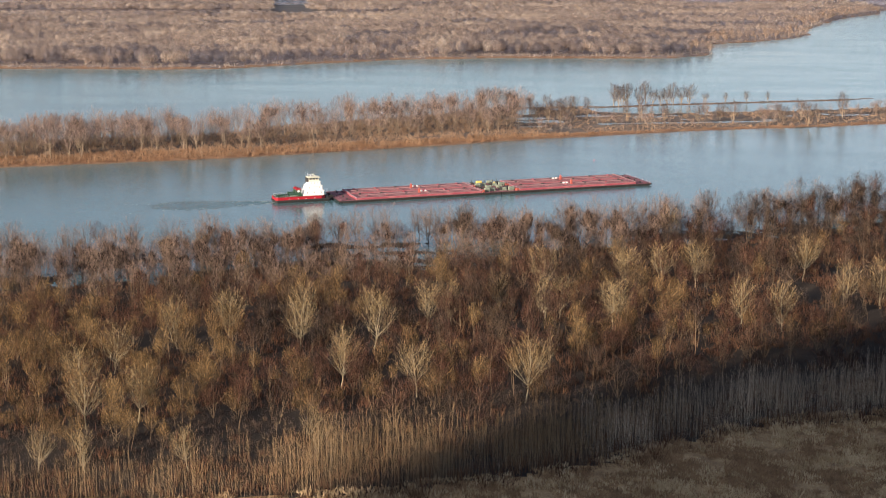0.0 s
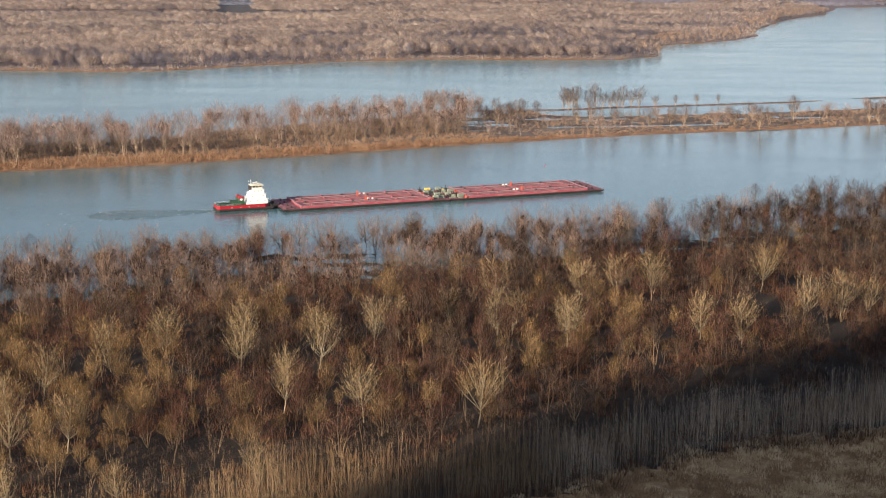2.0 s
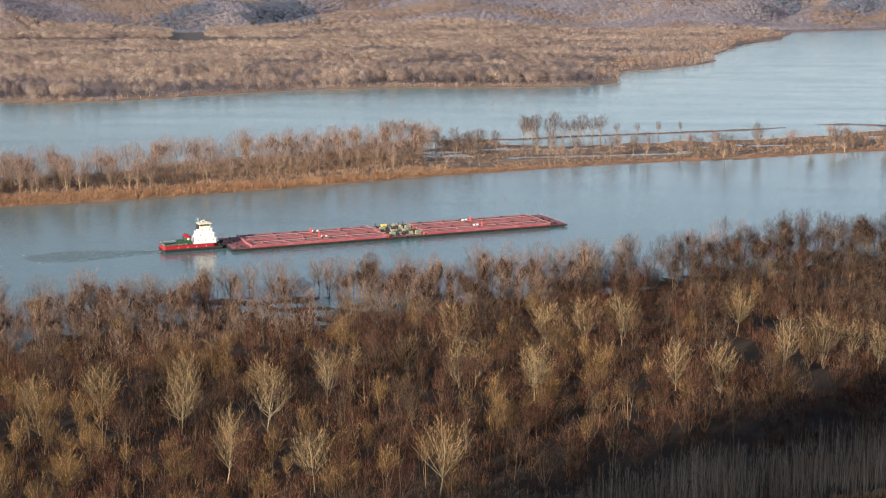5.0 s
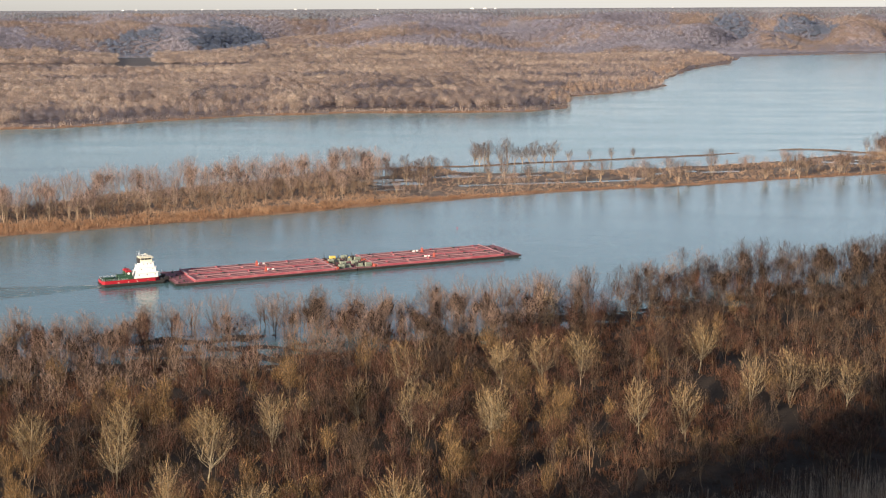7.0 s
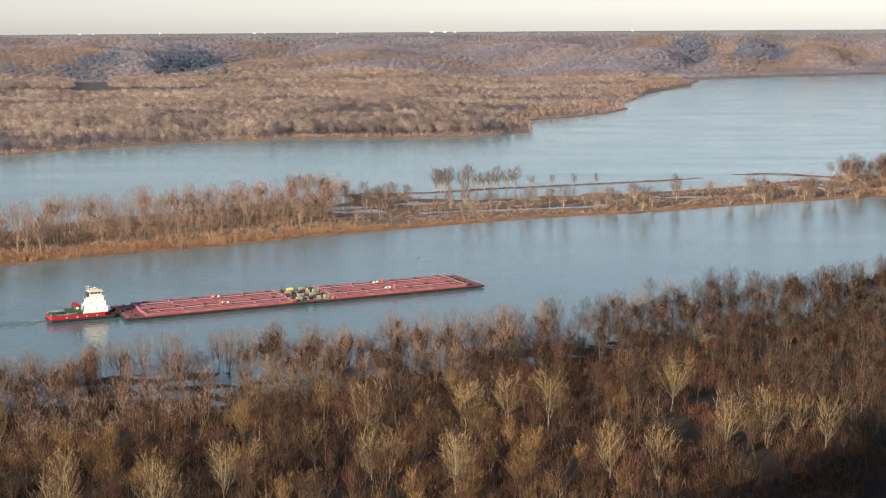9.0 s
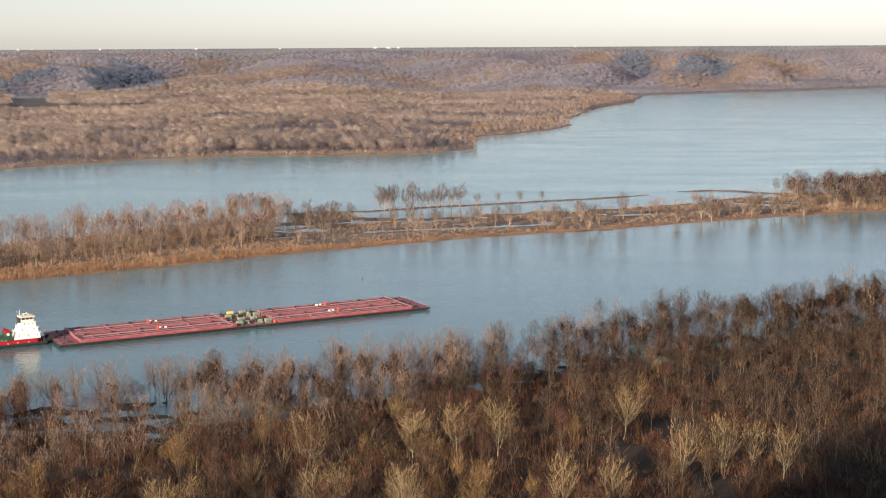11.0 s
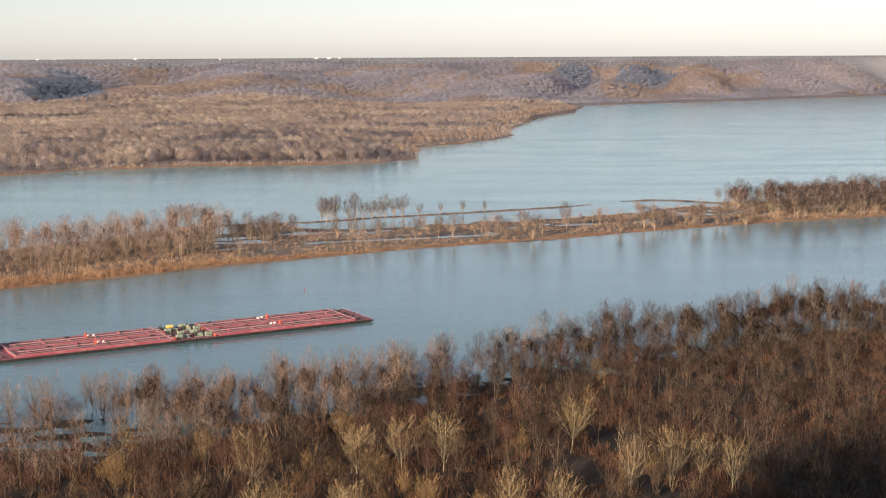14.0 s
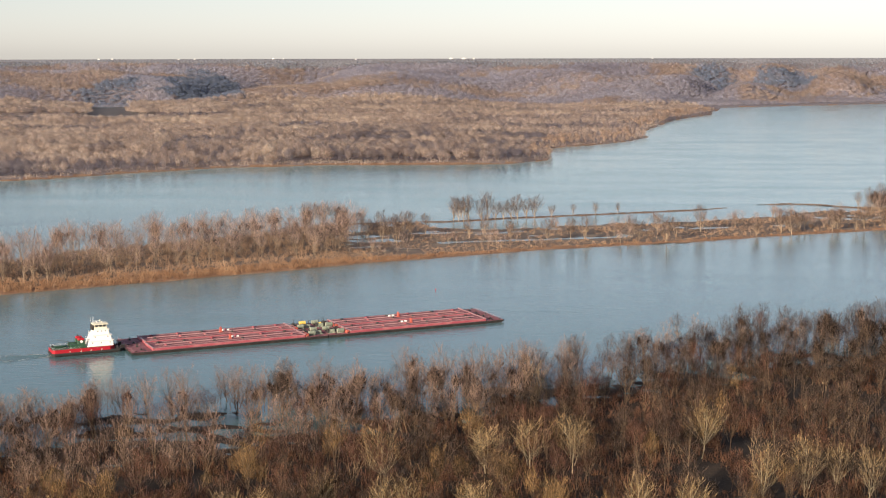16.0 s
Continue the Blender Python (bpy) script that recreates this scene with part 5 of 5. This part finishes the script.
def towboat():
    """x forward, 0 at the stern; y across, 0 amidships."""
    e = new("towboat")
    L, W = 33.0, 5.2

    def outline(grow_, x0, x1):
        pts = [(x0 + 1.2, -W - grow_), (x1 - 2.2, -W - grow_), (x1, -W + 1.4), (x1, W - 1.4), (x1 - 2.2, W + grow_), (x0 + 1.2, W + grow_), (x0, W - 1.2), (x0, -W + 1.2)]
        return pts
    g = Geo().stack([(outline(-0.5, 1.0, L - 4), -2.2), (outline(0.0, 0.1, L - 0.6), 0.1), (outline(0.0, 0.0, L), 0.8)])
    hull = part("hull", g, HULLBLACK, e, "black lower hull")
    g = Geo().stack([(outline(0.25, -0.3, L + 0.1), 0.45), (outline(0.36, -0.5, L + 0.2), 0.95), (outline(0.22, -0.3, L + 0.1), 1.5)])
    part("fender_rail", g, RUBBER, hull)
    g = Geo().stack([(outline(-0.05, 0.05, L - 4.2), 1.48), (outline(-0.02, 0.0, L - 4.3), 2.2), (outline(-0.02, 0.0, L - 4.4), 3.05)])
    part("bulwark", g, BRIGHTRED, e, "bright red painted hull side")
    g = Geo().stack([(outline(-0.15, 0.2, L - 5.0), 3.054), (outline(-0.15, 0.2, L - 5.0), 3.1)])
    part("main_deck", g, GREEN, e, "dark green deck")
    g = Geo().stack([(outline(-0.4, L - 4.7, L - 0.2), 1.28), (outline(-0.4, L - 4.7, L - 0.2), 1.42)])
    part("fore_deck", g, DARKSTEEL, e)
    for x in (8.0, 13.0, 17.5, 22.5):
        part("porthole", Geo().ring((x, -W - 0.02, 1.9), (0, 1, 0), 0.26, 0.07), CREAM, e)
        part("porthole", Geo().rod((x, -W + 0.1, 1.9), (x, -W - 0.03, 1.9), 0.22, 12), GLASS, e)
    # tiers of the house, each smaller, with a raking after side
    z = 3.1
    tiers = ((16.2, 28.2, 4.3, 2.5), (17.6, 27.4, 3.7, 2.4), (19.0, 26.6, 3.0, 2.3))
    for k, (x0, x1, hw, hh) in enumerate(tiers):
        g = Geo().prism_y([(x0, z), (x1, z), (x1 - 0.25, z + hh), (x0 + 1.25, z + hh)], -hw, hw)
        tier = part("deckhouse", g, WHITE, e, "white painted deckhouse tier")
        g = Geo().box(x0 + 0.8, x1 + 0.3, -hw - 0.35, hw + 0.35, z + hh - 0.12, z + hh + 0.05, 0.03)
        part("deck_edge", g, WHITE, tier)
        for side in (-1, 1):
            n = 3 - k % 2
            for q in range(n):
                x = x0 + 2.4 + (x1 - x0 - 4.0) * q / max(1, n - 1)
                part("window", Geo().box(x - 0.2, x + 0.2, side * hw - 0.04, side * hw + 0.04, z + 1.3, z + 1.85), GLASS, tier)
        rail(e, [(x0 + 1.0, -hw - 0.25, z + hh), (x0 + 1.0, hw + 0.25, z + hh)], 1.0, WHITE, 1.5)
        z += hh
    part("stair_tower", Geo().box(18.9, 19.95, -1.9, 1.9, z - 0.3, z + 1.9, 0.08), DARKSTEEL, e, "dark steel stairs and exhausts behind the pilothouse")
    # pilot house
    g = Geo().box(20.0, 25.8, -2.4, 2.3, z, z + 1.0, 0.1)
    ph = part("pilothouse", g, CREAM, e, "cream pilothouse wall")
    part("pilothouse_glass", Geo().box(20.2, 25.6, -2.2, 2.12, z + 1.0, z + 2.1), GLASS, ph)
    for x in (20.2, 22.0, 23.8, 25.55):
        for y in (-2.24, 2.24):
            part("mullion", Geo().box(x - 0.11, x + 0.11, y - 0.1, y + 0.1, z + 1.0, z + 2.15), CREAM, ph)
    for y in (-1.1, 0.0, 1.1):
        for x in (20.18, 25.62):
            part("mullion", Geo().box(x - 0.09, x + 0.09, y - 0.1, y + 0.1, z + 1.0, z + 2.15), CREAM, ph)
    part("roof", Geo().box(19.3, 26.5, -2.9, 2.8, z + 2.1, z + 2.4, 0.1), CREAM, e, "cream pilothouse roof with overhang")
    zr = z + 2.4
    part("mast", Geo().rod((20.0, 0, zr), (20.0, 0, zr + 3.0), 0.1, 8, 0.05).rod((20.0, -1.2, zr + 1.8), (20.0, 1.2, zr + 1.8), 0.05, 6), WHITE, e)
    part("radar", Geo().rod((21.8, 0.5, zr), (21.8, 0.5, zr + 0.8), 0.16, 8).box(20.7, 22.9, 0.38, 0.62, zr + 0.8, zr + 1.02, 0.03), WHITE, e)
    for y in (-1.9, 1.9):
        g = Geo().rod((23.4, y, zr), (23.4, y, zr + 0.7), 0.07, 6).rod((23.2, y, zr + 0.85), (23.8, y, zr + 0.85), 0.3, 10, 0.36)
        part("searchlight", g, CREAM, e)
        part("antenna", Geo().rod((19.3, y, zr), (19.2, y, zr + 2.4), 0.035, 5), WHITE, e)
    # stacks abaft the house
    for y in (-2.5, 2.5):
        st = part("smokestack", Geo().box(12.0, 15.2, y - 1.0, y + 1.0, 3.1, 6.3, 0.25), GREEN, e, "dark green funnel with a red cap")
        part("stack_cap", Geo().box(12.1, 15.1, y - 0.95, y + 0.95, 6.3, 7.2, 0.3), BRIGHTRED, st)
        part("exhaust_pipe", Geo().rod((13.4, y, 7.2), (13.1, y, 7.9), 0.25, 8), DARKSTEEL, st)
        part("emblem_plate", Geo().prism_y([(13.6, 5.0), (14.5, 5.7), (13.6, 6.4), (12.7, 5.7)], y - 1.04, y + 1.04), WHITE, st, "plain white diamond plate")
        part("engine_casing", Geo().box(8.6, 15.6, y - 1.3, y + 1.3, 3.1, 4.6, 0.2), GREEN, e)
    # after deck: capstan, skiff on chocks, locker
    part("skiff", Geo().stack([([(2.2, -1.0), (6.0, -1.0), (7.0, 0), (6.0, 1.0), (2.2, 1.0)], 3.2), ([(1.9, -1.3), (6.2, -1.3), (7.6, 0), (6.2, 1.3), (1.9, 1.3)], 3.95)]), GREEN, e, "small dark green work skiff on chocks")
    part("chock", Geo().box(2.6, 3.0, -0.9, 0.9, 3.1, 3.25).box(5.2, 5.6, -0.9, 0.9, 3.1, 3.25), DARKSTEEL, e)
    part("deck_crane", Geo().rod((7.6, -3.4, 3.1), (7.6, -3.4, 6.2), 0.14, 8).rod((7.6, -3.4, 6.1), (3.8, -2.4, 6.9), 0.09, 6), DARKSTEEL, e)
    for y in (-3.6, 3.6):
        part("capstan", Geo().rod((1.6, y, 3.1), (1.6, y, 3.7), 0.4, 10, 0.3), DARKSTEEL, e)
    rail(e, [(12.5, -W + 0.15, 2.8), (0.9, -W + 0.15, 2.8), (0.3, 0, 2.8), (0.9, W - 0.15, 2.8), (12.5, W - 0.15, 2.8)], 1.0, WHITE, 2.0)
    # push knees and fore deck gear
    for y in (-3.2, 3.2):
        part("push_knee", Geo().prism_y([(L - 3.5, 0.9), (L + 0.5, 0.3), (L + 0.5, 2.9), (L - 0.6, 2.9)], y - 0.6, y + 0.6), HULLBLACK, e, "black push knee")
        part("winch", Geo().rod((L - 3.0, y - 0.8, 2.0), (L - 3.0, y + 0.8, 2.0), 0.5, 12).box(L - 3.6, L - 2.4, y - 1.0, y + 1.0, 1.4, 1.7), DARKSTEEL, e)
    part("jackstaff", Geo().rod((L - 2.0, 0, 1.2), (L - 2.0, 0, 6.0), 0.05, 6), WHITE, e)
    for x in (3.0, 9.0, 15.0, 21.0, 26.0):
        part("tyre_fender", Geo().ring((x, -W - 0.3, 0.55), (0, 1, 0), 0.42, 0.17), RUBBER, hull)
    return tagged(e, "red, white and black river towboat pushing barges", "towboat")


boat = towboat()
boat.matrix_basis = TOW @ Matrix.Translation((-32.0, BEAM + 0.1, 0)) @ Matrix.Diagonal((0.95, 1, 1, 1))

# churned water behind the towboat
wg = Geo()
rng = np.random.default_rng(77)
nx, ny = 60, 16
for i in range(nx + 1):
    s = i / nx
    for j in range(ny + 1):
        q = j / ny * 2 - 1
        half = 4.0 + 17 * s * (1 - max(0.0, (s - 0.55) / 0.45) ** 2)
        amp = 0.22 * (1 - s) ** 0.7 * (1 - q * q)
        wg.v.append((-34 - 62 * s, BEAM + q * half * (1 + 0.12 * math.sin(i * 0.9 + j)) + 6 * s, 0.012 + amp * abs(math.sin(i * 1.3 + j * 0.9 + rng.normal() * 0.5))))
for i in range(nx):
    for j in range(ny):
        a = i * (ny + 1) + j
        wg.f.append((a, a + 1, a + ny + 2, a + ny + 1))
wake = part("wake", wg, WAKE, None)
fg = Geo()
for k in range(70):
    s = rng.random() ** 1.6
    side = 1 if k % 2 else -1
    x = -33.5 - 85 * s
    y = BEAM + side * (3.0 + 13 * s) * (1 + rng.normal() * 0.10) + 6 * s if k % 5 else BEAM + rng.normal() * (1.5 + 4 * s)
    a, b = rng.uniform(0.4, 1.7) * (1 - 0.5 * s), rng.uniform(0.10, 0.28)
    o = len(fg.v)
    pts = [(x + a * math.cos(w) * (1 + rng.normal() * 0.2), y + b * math.sin(w) - 0.12 * side * a * math.cos(w)) for w in np.linspace(0, 6.283, 8)[:-1]]
    fg.stack([(pts, 0.0), (pts, 0.10 * (1 - s) + 0.03)])
part("foam", fg, FOAM, wake, "thin broken lines of pale foam")
wake.matrix_basis = TOW
tagged(wake, "churned wake trailing astern of the towboat", "wake", kind="stuff")


# ---- small things on the water ----
def buoy(x, y):
    e = new("buoy")
    part("float", Geo().rod((0, 0, -0.5), (0, 0, 1.2), 0.55, 12), BRIGHTRED, e)
    part("cone", Geo().rod((0, 0, 1.2), (0, 0, 2.3), 0.55, 12, 0.12), BRIGHTRED, e)
    e.matrix_basis = pose(x, y, 0, 24, 10, 0) @ Matrix.Diagonal((0.45, 0.45, 0.45, 1))
    return tagged(e, "red cone-topped channel buoy floating in the river", "buoy")


buoy(-6, 834)


def drift_log(x, y, az, length, r, seed):
    rng = random.Random(seed)
    v, t = tri_tube([(-length / 2, 0, 0), (-length / 6, rng.uniform(-.3, .3), 0.1), (length / 5, rng.uniform(-.4, .4), 0.05), (length / 2, 0, 0.1)], [r, r * 0.9, r * 0.7, r * 0.3], 7)
    ob = new("driftwood_log", mesh_of("driftwood_log", v, t, [DRIFT]))
    ob.matrix_basis = pose(x, y, max(float(height(x, y)), 0) + r * 0.35, 0, 0, az)
    return tagged(ob, "dark water-worn log stranded at the waterline", "log", "driftwood logs")


for k, (x, y, az, ln) in enumerate(((134, 1885, 60, 9), (112, 1800, 20, 8), (300, 2290, 10, 14), (150, 1030, 25, 16), (165, 1034, 18, 12), (-420, 1560, 20, 10), (200, 2105, 30, 20))):
    drift_log(x, y, az, ln, 0.4, k)


def far_house(x, y, w, d, h):
    e = new("house")
    part("wall", Geo().box(-w / 2, w / 2, -d / 2, d / 2, -3, h), WHITE, e)
    part("roof", Geo().prism_y([(-w / 2 - 1, h), (w / 2 + 1, h), (0, h + w * 0.2)], -d / 2 - 1, d / 2 + 1), WHITE, e)
    for k in range(3):
        part("window", Geo().box(-w / 2 + w * (k + 0.7) / 3.4, -w / 2 + w * (k + 1.3) / 3.4, -d / 2 - 0.1, -d / 2 + 0.1, h * 0.35, h * 0.75), GLASS, e)
    e.matrix_basis = pose(x, y, float(height(x, y)) + 0.6, 0, 0, 0) @ Matrix.Diagonal((0.3, 0.3, 0.22, 1))
    return tagged(e, "tiny pale building on the far skyline", "building", "buildings on the skyline")


for k, (deg, w) in enumerate(((-13.3, 22), (-12.8, 14), (-10.3, 18), (-9.7, 12), (-6.7, 26), (-6.3, 14), (-3.5, 16), (0.2, 34), (0.7, 40), (1.1, 24), (8.0, 14))):
    far_house(4790 * math.sin(radians(deg)), 4790 * math.cos(radians(deg)), w, 10, 6 + k % 3)
